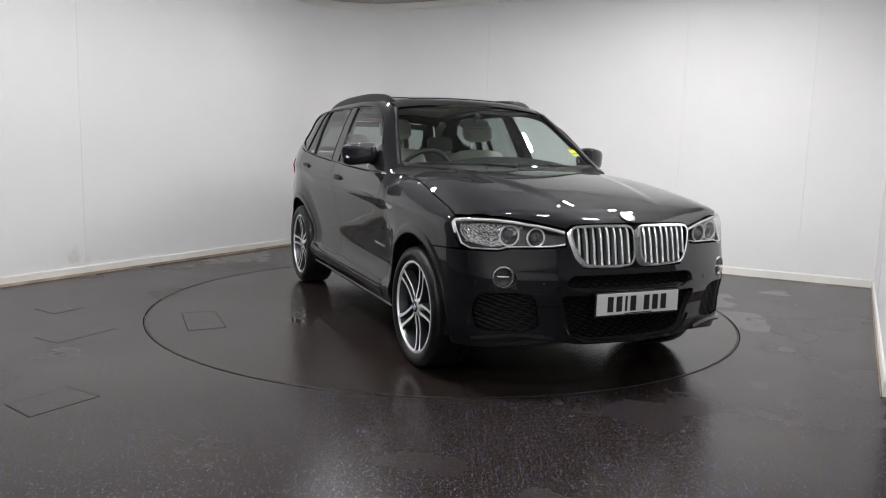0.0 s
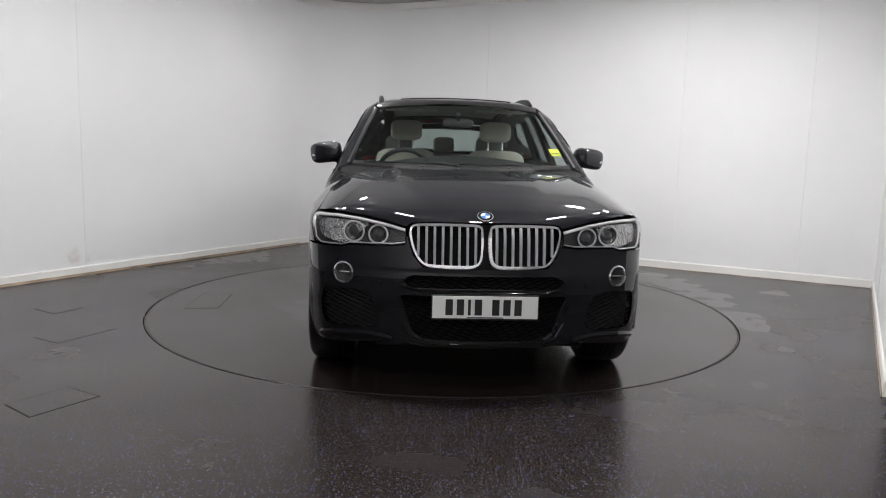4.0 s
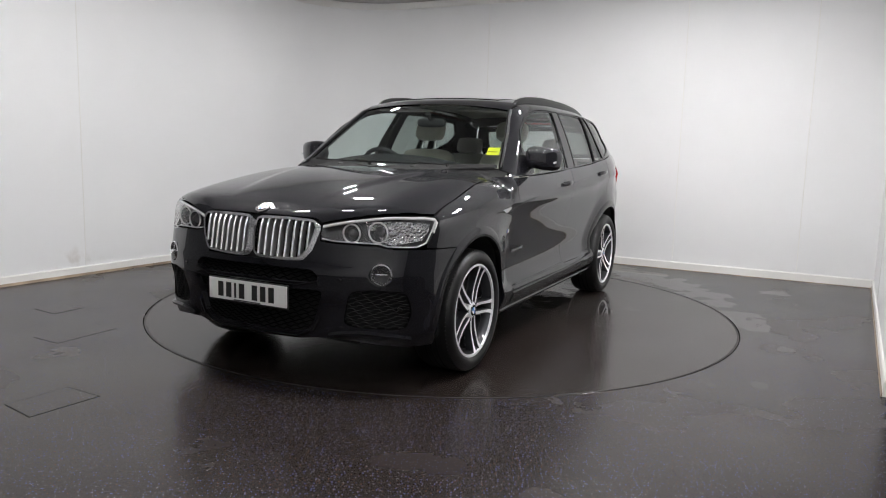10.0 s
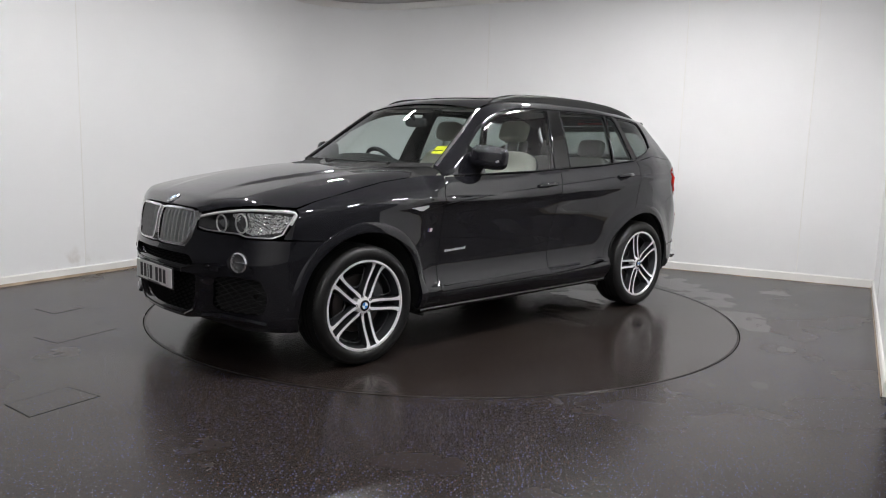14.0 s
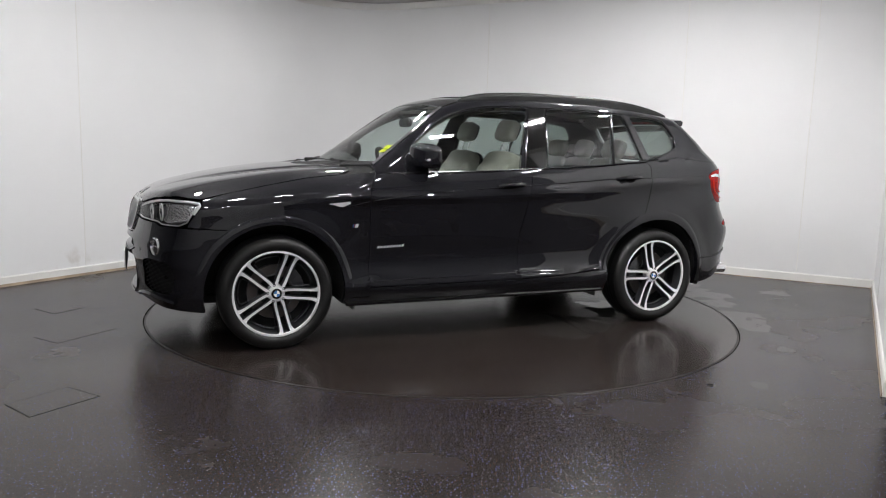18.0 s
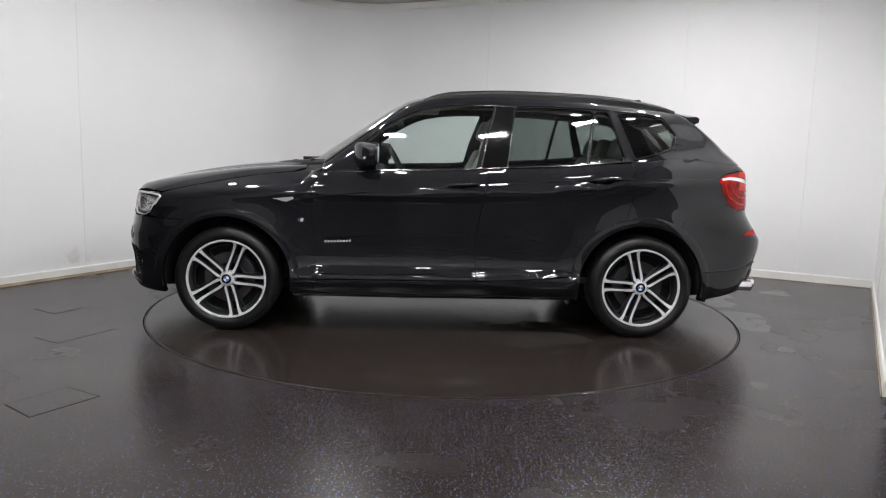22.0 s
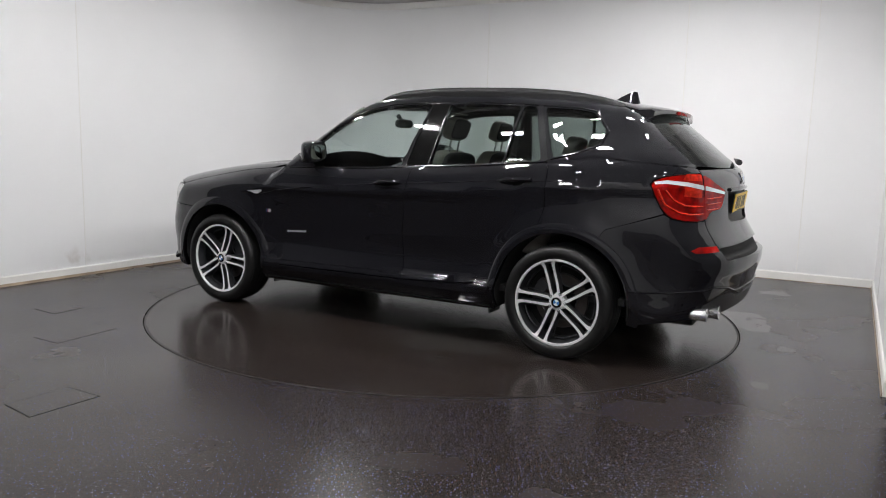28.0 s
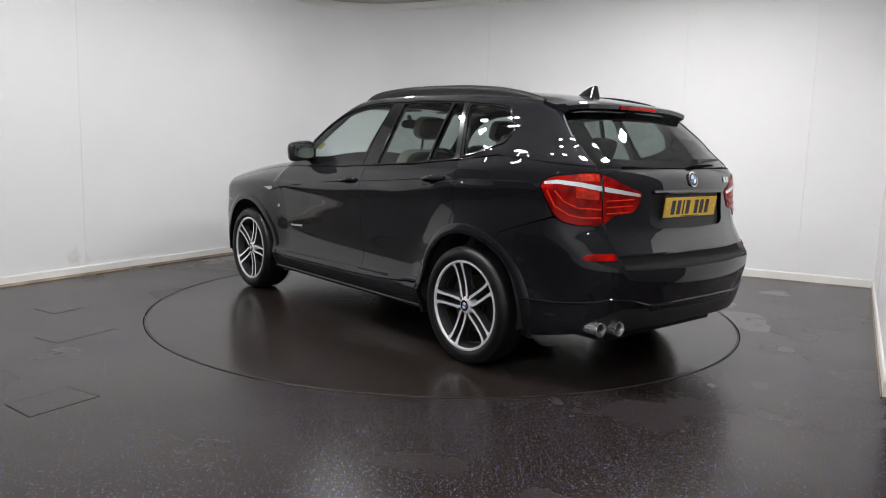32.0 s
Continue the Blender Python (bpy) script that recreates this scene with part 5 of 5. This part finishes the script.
strip("bumper_crease", "fan_rear", outline("fan_rear", [("s", -3.24, 0.468), ("s", -3.45, 0.472), ("r", 0.72, 0.49), ("r", 0.66, 0.512), ("r", 0.55, 0.50), ("r", 0.43, 0.468), ("r", 0.2, 0.478), ("r", 0.0, 0.48)]), 0.007, PAINT, 0.001, rbump)
panel("reflector", "fan_rear", [("r", 0.768, 0.722), ("r", 0.737, 0.744), ("r", 0.642, 0.747), ("r", 0.642, 0.716), ("r", 0.755, 0.707)], RED_LENS, rbump, "red rear reflector", mirrored=True, raise_by=0.004, gap=0, h=0.02)
for y, z in ((0.70, 0.350), (0.612, 0.355)):
    bm = bmesh.new()
    c = Vector((-3.585 - 0.05 * (0.70 - y) / 0.085, y, z))
    lathe(bm, [(0.028, 0.12), (0.036, -0.02), (0.038, -0.058), (0.0395, -0.066), (0.037, -0.068), (0.034, -0.06), (0.030, 0.02), (0.001, 0.02)], 32, "x", c)
    car_part("exhaust_tip", bm, CHROME, None, "polished round exhaust tip", False)
bm = bmesh.new()
tube(bm, [(-3.5, 0.66, 0.36), (-3.35, 0.55, 0.34), (-3.2, 0.40, 0.32)], 0.05, 12)
car_part("silencer", bm, DISC, None, "dull steel silencer", False)
pt = lift("rear", [(0.0, 1.128)])
roundel("boot_badge", pt[0] + 0.003 * body_normal(pt)[0], body_normal(pt)[0], 0.043)
for k in range(2):
    panel("boot_emblem", "rear", [("r", -0.40 - 0.05 * k, 1.105), ("r", -0.44 - 0.05 * k, 1.105), ("r", -0.44 - 0.05 * k, 1.135), ("r", -0.40 - 0.05 * k, 1.135)], CHROME, gate[1], "chrome model emblem bars", raise_by=0.004, gap=0, h=0.02, depth=0.004)
# spoiler
bm = bmesh.new()
rows = []
for y in np.linspace(-0.575, 0.575, 25):
    k = abs(y) / 0.575
    x0, tip = -2.98, -3.305 + 0.055 * k ** 2
    drop = 0.055 * k ** 4
    zt = float(roof_line(x0)) - 0.018 * (y / 0.5) ** 2 - 0.02 * (y / 0.62) ** 6
    prof = [(x0, zt + 0.001), (-3.06, zt - 0.012), (-3.16, zt - 0.028 - 0.2 * drop), (tip + 0.02, 1.546 - drop * 0.35), (tip, 1.537 - drop * 0.4), (tip + 0.003, 1.515 - drop * 0.5), (tip + 0.03, 1.503 - drop * 0.5), (-3.20, 1.497 - drop * 0.6), (-3.12, 1.50 - drop * 0.6)]
    rows.append([bm.verts.new((a, y, b)) for a, b in prof])
for u, w in zip(rows, rows[1:]):
    for j in range(len(u) - 1):
        bm.faces.new((u[j], u[j + 1], w[j + 1], w[j]))
bm.faces.new(rows[0])
bm.faces.new(rows[-1])
spoiler = car_part("roof_spoiler", bm, PAINT, None, "black roof spoiler", False)[0]
bm = bmesh.new()
box(bm, -3.312, -3.296, -0.17, 0.17, 1.512, 1.532, 0.004)
car_part("brake_light", bm, RED_LENS, spoiler, "red high brake light", False)
bm = bmesh.new()
rows = []
for k, (x, h, w) in enumerate(((-2.84, 0.0, 0.006), (-2.88, 0.028, 0.02), (-2.93, 0.058, 0.02), (-2.965, 0.074, 0.014), (-2.985, 0.074, 0.010), (-3.0, 0.03, 0.012), (-3.012, -0.005, 0.01))):
    z = float(roof_line(x)) - 0.01
    rows.append([bm.verts.new(v) for v in ((x, -w * 1.8, z), (x, -w * 0.4, z + 0.01 + h), (x, w * 0.4, z + 0.01 + h), (x, w * 1.8, z))])
for u, w in zip(rows, rows[1:]):
    for j in range(3):
        bm.faces.new((u[j], u[j + 1], w[j + 1], w[j]))
bm.faces.new(rows[0])
bm.faces.new(rows[-1])
car_part("roof_antenna", bm, PAINT, None, "black fin antenna", False)
bm = bmesh.new()
p = on_body("rear", [(-0.06, 1.205), (-0.15, 1.212), (-0.30, 1.218), (-0.46, 1.222)], 0.022)
p[0] = p[0] + Vector((-0.012, 0, 0))
tube(bm, p, [0.02, 0.016, 0.010, 0.006], 8)
car_part("rear_wiper", bm, PLASTIC, None, "black rear wiper", False)
for a, b in (((-0.05, 1.15), (-0.66, 1.158)), ((0.45, 1.15), (-0.12, 1.156))):
    q = np.stack([np.linspace(a[0], b[0], 12), np.linspace(a[1], b[1], 12)], 1)
    bm = bmesh.new()
    tube(bm, on_body("front", q, 0.008), 0.005, 6)
    w = car_part("wiper", bm, SHADOW_BLACK, None, "black windscreen wiper", False)[0]
    bm = bmesh.new()
    tube(bm, on_body("front", [(a[0], 1.142), (a[0] - 0.06, 1.146), (a[0] - 0.2, 1.156)], 0.014), [0.012, 0.008, 0.005], 8)
    car_part("wiper_arm", bm, SHADOW_BLACK, w, "", False)
for y in (0.28, -0.28):
    p = lift("top", [(-0.36, y)])
    bm = bmesh.new()
    blob(bm, Vector(p[0]) + Vector((0, 0, 0.004)), (0.022, 0.016, 0.009), 0.8, 0.8, None, 12, 8)
    car_part("washer_jet", bm, PLASTIC, bonnet[0], "", False)
# yellow paper slip inside the screen
st = [(0.615, 1.283), (0.69, 1.283), (0.705, 1.235), (0.630, 1.235)]
panel("screen_slip", "front", [("f", a, b) for a, b in st], STICKER, screen[0], "bright yellow paper slip with dark line", raise_by=-0.010, depth=0.0, gap=0, h=0.03)
strip("slip_line", "front", [(0.628, 1.252), (0.69, 1.252)], 0.0025, MARK, -0.006, screen[0], "thin dark line", False)

# -- inner shell and underbody
SH = 0.03
side_shell = ([("s", 0.40, 0.80), ("s", 0.30, 0.90), ("s", -0.3, 1.0), ("s", -0.6, 1.075), ("s", -1.07, 1.085), ("s", -1.9, 1.12), ("s", -2.54, 1.17), ("s", -2.70, 1.18), ("s", -3.30, 1.14), ("s", -3.3, 0.34)]
              + arc(-2.81, 0.352, 0.438, 190, -10, 20) + [("s", -2.38, 0.26), ("s", -0.45, 0.26)] + arc(0, 0.352, 0.438, 190, -10, 20))
panel("inner_side", "side", side_shell, SHADOW_BLACK, car, mirrored=True, raise_by=-SH, depth=0, gap=0, h=0.08)
panel("inner_rear", "fan_rear", [("s", -3.25, 0.32), ("s", -3.25, 1.13), ("r", 0.6, 1.15), ("r", 0.0, 1.16), ("r", 0.0, 0.36), ("r", 0.6, 0.34)], SHADOW_BLACK, car, mirrored=True, raise_by=-0.10, depth=0, gap=-0.001, h=0.08)
l, r = left_to_right([("f", 0.0, 0.89), ("f", 0.37, 0.885), ("f", 0.60, 0.91), ("s", 0.30, 0.89), ("t", 0.0, 0.77), ("t", -0.45, 0.75), ("t", -0.60, 0.60), ("t", -0.60, 0.0)], "top")
panel("inner_bonnet", "top", l + r[1:-1], SHADOW_BLACK, car, raise_by=-0.03, depth=0, gap=0, h=0.08)
bm = bmesh.new()
box(bm, -3.55, 0.62, -0.54, 0.54, 0.235, 0.29, 0.02)
box(bm, -2.38, -0.42, -0.85, 0.85, 0.25, 0.30, 0.02)
car_part("underbody", bm, SHADOW_BLACK, None, "dark underbody tray", False)
for x in (0.0, -2.81):
    bm = bmesh.new()
    tube(bm, [(x, -0.78, 0.352), (x, 0.78, 0.352)], 0.045, 10)
    box(bm, x - 0.14, x + 0.14, -0.5, 0.5, 0.19, 0.30, 0.03)
    car_part("axle", bm, SHADOW_BLACK, None, "dark axle and suspension", False)
for x in (-0.50, -2.33):
    bm = bmesh.new()
    box(bm, x - 0.008, x + 0.008, 0.68, 0.84, 0.21, 0.28, 0.005)
    car_part("mud_flap", bm, PLASTIC, None, "small black air deflector")

# -- wheels
def build_wheel(name, cx, first):
    """A five double-spoke wheel; local y points outwards."""
    bm = bmesh.new()
    lathe(bm, [(0.262, -0.015), (0.2685, 0.002), (0.268, 0.006), (0.2565, 0.007), (0.2525, -0.004)], 72)
    wheel = part("wheel", bm, ALLOY, car, "machined alloy wheel with five double spokes")
    bm = bmesh.new()
    lathe(bm, [(0.2525, -0.004), (0.243, -0.03), (0.236, -0.10), (0.245, -0.20), (0.262, -0.21)], 64)
    part("rim_barrel", bm, ALLOY_DARK, wheel, "dark grey rim barrel")
    bm = bmesh.new()
    prof = [(0.262, -0.222), (0.285, -0.238), (0.318, -0.236), (0.340, -0.222), (0.3495, -0.195), (0.3515, -0.14), (0.3515, -0.105)]
    prof += [(0.352, -0.07), (0.3495, -0.022), (0.343, -0.004), (0.334, 0.007), (0.318, 0.017), (0.295, 0.019), (0.277, 0.011), (0.268, 0.003), (0.262, -0.004)]
    lathe(bm, prof, 96)
    part("tyre", bm, RUBBER, wheel, "black low-profile tyre")
    for k in range(3):
        bm = bmesh.new()
        y = -0.075 - 0.035 * k
        lathe(bm, [(0.3518, y - 0.004), (0.3526, y - 0.003), (0.3526, y + 0.003), (0.3518, y + 0.004)], 96)
        part("tread_groove", bm, SHADOW_BLACK, wheel)
    bm = bmesh.new()
    for k in range(90):
        t = 2 * math.pi * k / 90
        box(bm, -0.0045, 0.0045, -0.066, -0.008, -0.0026, 0.0026, 0.0, Matrix.Rotation(-t, 4, "Y") @ Matrix.Translation((0.3475, 0, 0)) @ Matrix.Rotation(radians(-16), 4, "Z"))
    part("tread_blocks", bm, RUBBER, wheel, "notched tyre shoulder", smooth=False)
    a_h = curve([0.03, 0.07, 0.12, 0.19, 0.235, 0.256], [-0.012, -0.016, -0.018, -0.012, -0.004, 0.004])
    off = curve([0.03, 0.07, 0.12, 0.19, 0.235, 0.256], [0.018, 0.0245, 0.0262, 0.0268, 0.0305, 0.041])
    wid = curve([0.03, 0.07, 0.12, 0.19, 0.235, 0.256], [0.010, 0.0092, 0.0078, 0.0080, 0.0105, 0.019])
    for k in range(5):
        t = radians(first + 72 * k)
        d, e = Vector((math.cos(t), 0, math.sin(t))), Vector((-math.sin(t), 0, math.cos(t)))
        bm = bmesh.new()
        for s in (1, -1):
            rows = []
            for r in np.linspace(0.035, 0.256, 12):
                h, o, w = float(a_h(r)), float(off(r)) * s, float(wid(r))
                row = []
                for ww, dh in ((-w - 0.003, -0.05), (-w - 0.0015, -0.004), (-w, 0.0), (w, 0.0), (w + 0.0015, -0.004), (w + 0.003, -0.05)):
                    row.append(bm.verts.new(d * r + e * (o + ww) + Vector((0, h + dh, 0))))
                rows.append(row)
            for u, v in zip(rows, rows[1:]):
                for j in range(5):
                    f = bm.faces.new((u[j], u[j + 1], v[j + 1], v[j]))
                    f.material_index = 0 if j == 2 else 1
        ob = part("spoke", bm, ALLOY, wheel, "machined double spoke with dark sides", smooth=False)
        ob.data.materials.append(ALLOY_DARK)
    for k in range(5):
        t = radians(first + 36 + 72 * k)
        d, e = Vector((math.cos(t), 0, math.sin(t))), Vector((-math.sin(t), 0, math.cos(t)))
        loop = [(0.115, -0.030), (0.150, -0.052), (0.200, -0.078), (0.216, -0.070), (0.224, -0.035), (0.226, 0.0), (0.224, 0.035), (0.216, 0.070), (0.200, 0.078), (0.150, 0.052), (0.115, 0.030), (0.108, 0.0)]
        bm = bmesh.new()
        pts = [d * r + e * o + Vector((0, -0.052, 0)) for r, o in loop]
        tube(bm, pts + pts[:1], 0.0042, 6)
        part("pocket_rim", bm, ALLOY_DARK, wheel)
    bm = bmesh.new()
    lathe(bm, [(0.056, -0.06), (0.052, -0.02), (0.047, -0.0165), (0.038, -0.011), (0.034, -0.010), (0.033, -0.016), (0.001, -0.016)], 40)
    hub = part("hub", bm, ALLOY, wheel, "machined hub")
    for k in range(5):
        t = radians(first + 36 + 72 * k)
        bm = bmesh.new()
        lathe(bm, [(0.0095, -0.03), (0.0095, -0.0125), (0.006, -0.011), (0.005, -0.02), (0.001, -0.02)], 12, "y", (0.054 * math.cos(t), 0, 0.054 * math.sin(t)))
        part("wheel_bolt", bm, ALLOY_DARK, wheel)
    q = radians(first)
    bm = bmesh.new()
    rings = [(0.033, -0.012, 0), (0.033, -0.006, 0), (0.031, -0.004, 1), (0.021, -0.003, 0), (0.0195, -0.003, 2), (0.0004, -0.002, 2)]
    n = 24
    rows = [[bm.verts.new((a * math.cos(2 * math.pi * j / n + q), h, a * math.sin(2 * math.pi * j / n + q))) for j in range(n)] for a, h, _ in rings]
    for i in range(len(rows) - 1):
        for j in range(n):
            f = bm.faces.new((rows[i][j], rows[i][(j + 1) % n], rows[i + 1][(j + 1) % n], rows[i + 1][j]))
            m = rings[i][2]
            f.material_index = m if m < 2 else 2 + (j // 6) % 2
    cap = part("centre_cap", bm, CHROME, wheel, "round blue and white centre cap")
    for m in (BLACK_GLOSS, BADGE_BLUE, BADGE_WHITE):
        cap.data.materials.append(m)
    bm = bmesh.new()
    lathe(bm, [(0.10, -0.085), (0.168, -0.085), (0.170, -0.09), (0.170, -0.108), (0.10, -0.11)], 48)
    part("brake_disc", bm, DISC, wheel, "worn steel brake disc")
    bm = bmesh.new()
    lathe(bm, [(0.235, -0.135), (0.02, -0.13)], 40)
    part("brake_shield", bm, SHADOW_BLACK, wheel, "dark backing plate")
    bm = bmesh.new()
    t0 = 160 if cx == 0 else 20
    for a in range(6):
        t = radians(t0 - 30 + 10 * a)
        box(bm, -0.035, 0.035, -0.11, -0.066, -0.018, 0.018, 0.005, Matrix.Translation((0.148 * math.cos(t), 0, 0.148 * math.sin(t))) @ Matrix.Rotation(-t, 4, "Y"))
    part("brake_caliper", bm, ALLOY_DARK, wheel, "dark grey brake caliper")
    return wheel


for cx, first in ((0.0, 184), (-2.81, 147)):
    w = build_wheel("wheel", cx, first)
    base = Vector((cx, 0.905, 0.352)) - PIVOT
    w.matrix_basis = Matrix.Translation(base)
    copy_thing(w, Matrix.Translation(Vector((cx, -0.905, 0.352)) - PIVOT) @ Matrix.Rotation(math.pi, 4, "Z"))

# -- cabin
def seat(y):
    lean = Matrix.Rotation(radians(-20), 4, "Y")
    bm = bmesh.new()
    blob(bm, (-1.69, y, 0.955), (0.075, 0.25, 0.30), 0.35, 0.5, lean)
    for s in (1, -1):
        blob(bm, (-1.655, y + s * 0.21, 0.93), (0.06, 0.055, 0.24), 0.6, 0.7, lean)
    back = car_part("front_seat", bm, LEATHER, None, "cream leather front seat", False)[0]
    bm = bmesh.new()
    blob(bm, (-1.40, y, 0.68), (0.27, 0.25, 0.085), 0.45, 0.5)
    car_part("seat_cushion", bm, LEATHER, back, "", False)
    bm = bmesh.new()
    blob(bm, (-1.80, y, 1.40), (0.050, 0.130, 0.080), 0.5, 0.55, lean)
    car_part("headrest", bm, LEATHER, back, "", False)
    bm = bmesh.new()
    blob(bm, (-1.822, y, 1.40), (0.040, 0.120, 0.072), 0.5, 0.55, lean)
    car_part("headrest_back", bm, TRIM_DARK, back, "dark headrest back", False)
    bm = bmesh.new()
    for s in (1, -1):
        tube(bm, [(-1.770, y + s * 0.06, 1.19), (-1.80, y + s * 0.06, 1.36)], 0.008, 8)
    car_part("headrest_post", bm, CHROME, back, "", False)
    bm = bmesh.new()
    blob(bm, (-1.755, y, 0.965), (0.04, 0.235, 0.28), 0.4, 0.5, lean)
    car_part("seat_back_shell", bm, TRIM_DARK, back, "dark seat back", False)


seat(0.37)
seat(-0.37)
lean = Matrix.Rotation(radians(-18), 4, "Y")
bm = bmesh.new()
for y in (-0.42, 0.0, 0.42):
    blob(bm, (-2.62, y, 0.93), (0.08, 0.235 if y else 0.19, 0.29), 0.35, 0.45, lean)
bench = car_part("rear_seat", bm, LEATHER_SHADED, None, "cream leather rear bench, cabin shade put into its colour", False)[0]
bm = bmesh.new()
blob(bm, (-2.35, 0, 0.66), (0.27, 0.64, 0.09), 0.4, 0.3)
car_part("seat_cushion", bm, LEATHER_SHADED, bench, "", False)
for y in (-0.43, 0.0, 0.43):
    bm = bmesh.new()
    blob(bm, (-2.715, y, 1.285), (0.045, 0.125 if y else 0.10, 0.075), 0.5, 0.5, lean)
    car_part("headrest", bm, LEATHER_SHADED, bench, "", False)
# dashboard
bm = bmesh.new()
prof = [(-0.55, 1.07), (-0.70, 1.065), (-0.90, 1.06), (-0.98, 1.04), (-1.02, 0.97), (-0.99, 0.88), (-0.93, 0.78), (-0.90, 0.60)]
rows = []
for y in np.linspace(-0.84, 0.84, 33):
    hump = 0.075 * math.exp(-((y + 0.39) / 0.17) ** 4)
    k = 1 - 0.06 * (y / 0.8) ** 4
    rows.append([bm.verts.new((x, y * (0.92 if x > -0.6 else 1.0), z * k + hump * (1 if -1.03 < x < -0.75 and z > 0.95 else 0))) for x, z in prof])
for u, w in zip(rows, rows[1:]):
    for j in range(len(prof) - 1):
        bm.faces.new((u[j], u[j + 1], w[j + 1], w[j]))
car_part("dashboard", bm, TRIM_DARK, None, "black soft dashboard", False)
bm = bmesh.new()
way = Vector((-0.88, 0, 0.47))
ring(bm, (-1.12, -0.39, 1.075), way, 0.19, 0.017, 40, 10)
wheel_s = car_part("steering_wheel", bm, TRIM_DARK, None, "black leather steering wheel", False)[0]
bm = bmesh.new()
blob(bm, (-1.10, -0.39, 1.065), (0.03, 0.07, 0.06), 0.6, 0.6, Matrix.Rotation(radians(-28), 4, "Y"))
for a, b in ((0.17, 0.0), (-0.17, 0.0), (0.0, -0.16)):
    tube(bm, [(-1.10, -0.39, 1.065), (-1.12 - b * 0.47, -0.39 + a, 1.075 + b * 0.88)], [0.025, 0.014], 8, 0.6)
car_part("steering_hub", bm, TRIM_DARK, wheel_s, "", False)
bm = bmesh.new()
tube(bm, [(-1.06, -0.39, 1.04), (-0.85, -0.39, 0.93)], 0.04, 12)
car_part("steering_column", bm, TRIM_DARK, wheel_s, "", False)
bm = bmesh.new()
blob(bm, (-1.12, 0.0, 1.445), (0.022, 0.115, 0.035), 0.6, 0.5)
tube(bm, [(-1.11, 0, 1.46), (-1.06, 0, 1.51)], [0.012, 0.02], 8)
car_part("rear_view_mirror", bm, TRIM_DARK, None, "black interior mirror", False)
bm = bmesh.new()
box(bm, -2.3, -0.85, -0.16, 0.16, 0.40, 0.78, 0.03)
car_part("centre_console", bm, TRIM_DARK, None, "black centre console", False)
bm = bmesh.new()
box(bm, -3.20, -0.60, -0.80, 0.80, 0.36, 0.40)
car_part("cabin_floor", bm, TRIM_DARK, None, "dark carpeted cabin floor", False)
bm = bmesh.new()
box(bm, -3.50, -2.72, -0.60, 0.60, 0.95, 0.97, 0.004)
car_part("luggage_cover", bm, TRIM_DARK, None, "dark luggage cover", False)
for y in (0.34, -0.34):
    bm = bmesh.new()
    box(bm, -1.42, -1.24, y - 0.19, y + 0.19, 1.535, 1.55, 0.006, None)
    car_part("sun_visor", bm, HEADLINER, None, "folded grey sun visor", False)


def motions():
    rows = [(t, pose(0, 0, 0, 0, 0, HEAD0 + SPIN * t)) for t in range(33)]
    walk(car, rows)
    walk(turntable, rows)


motions()
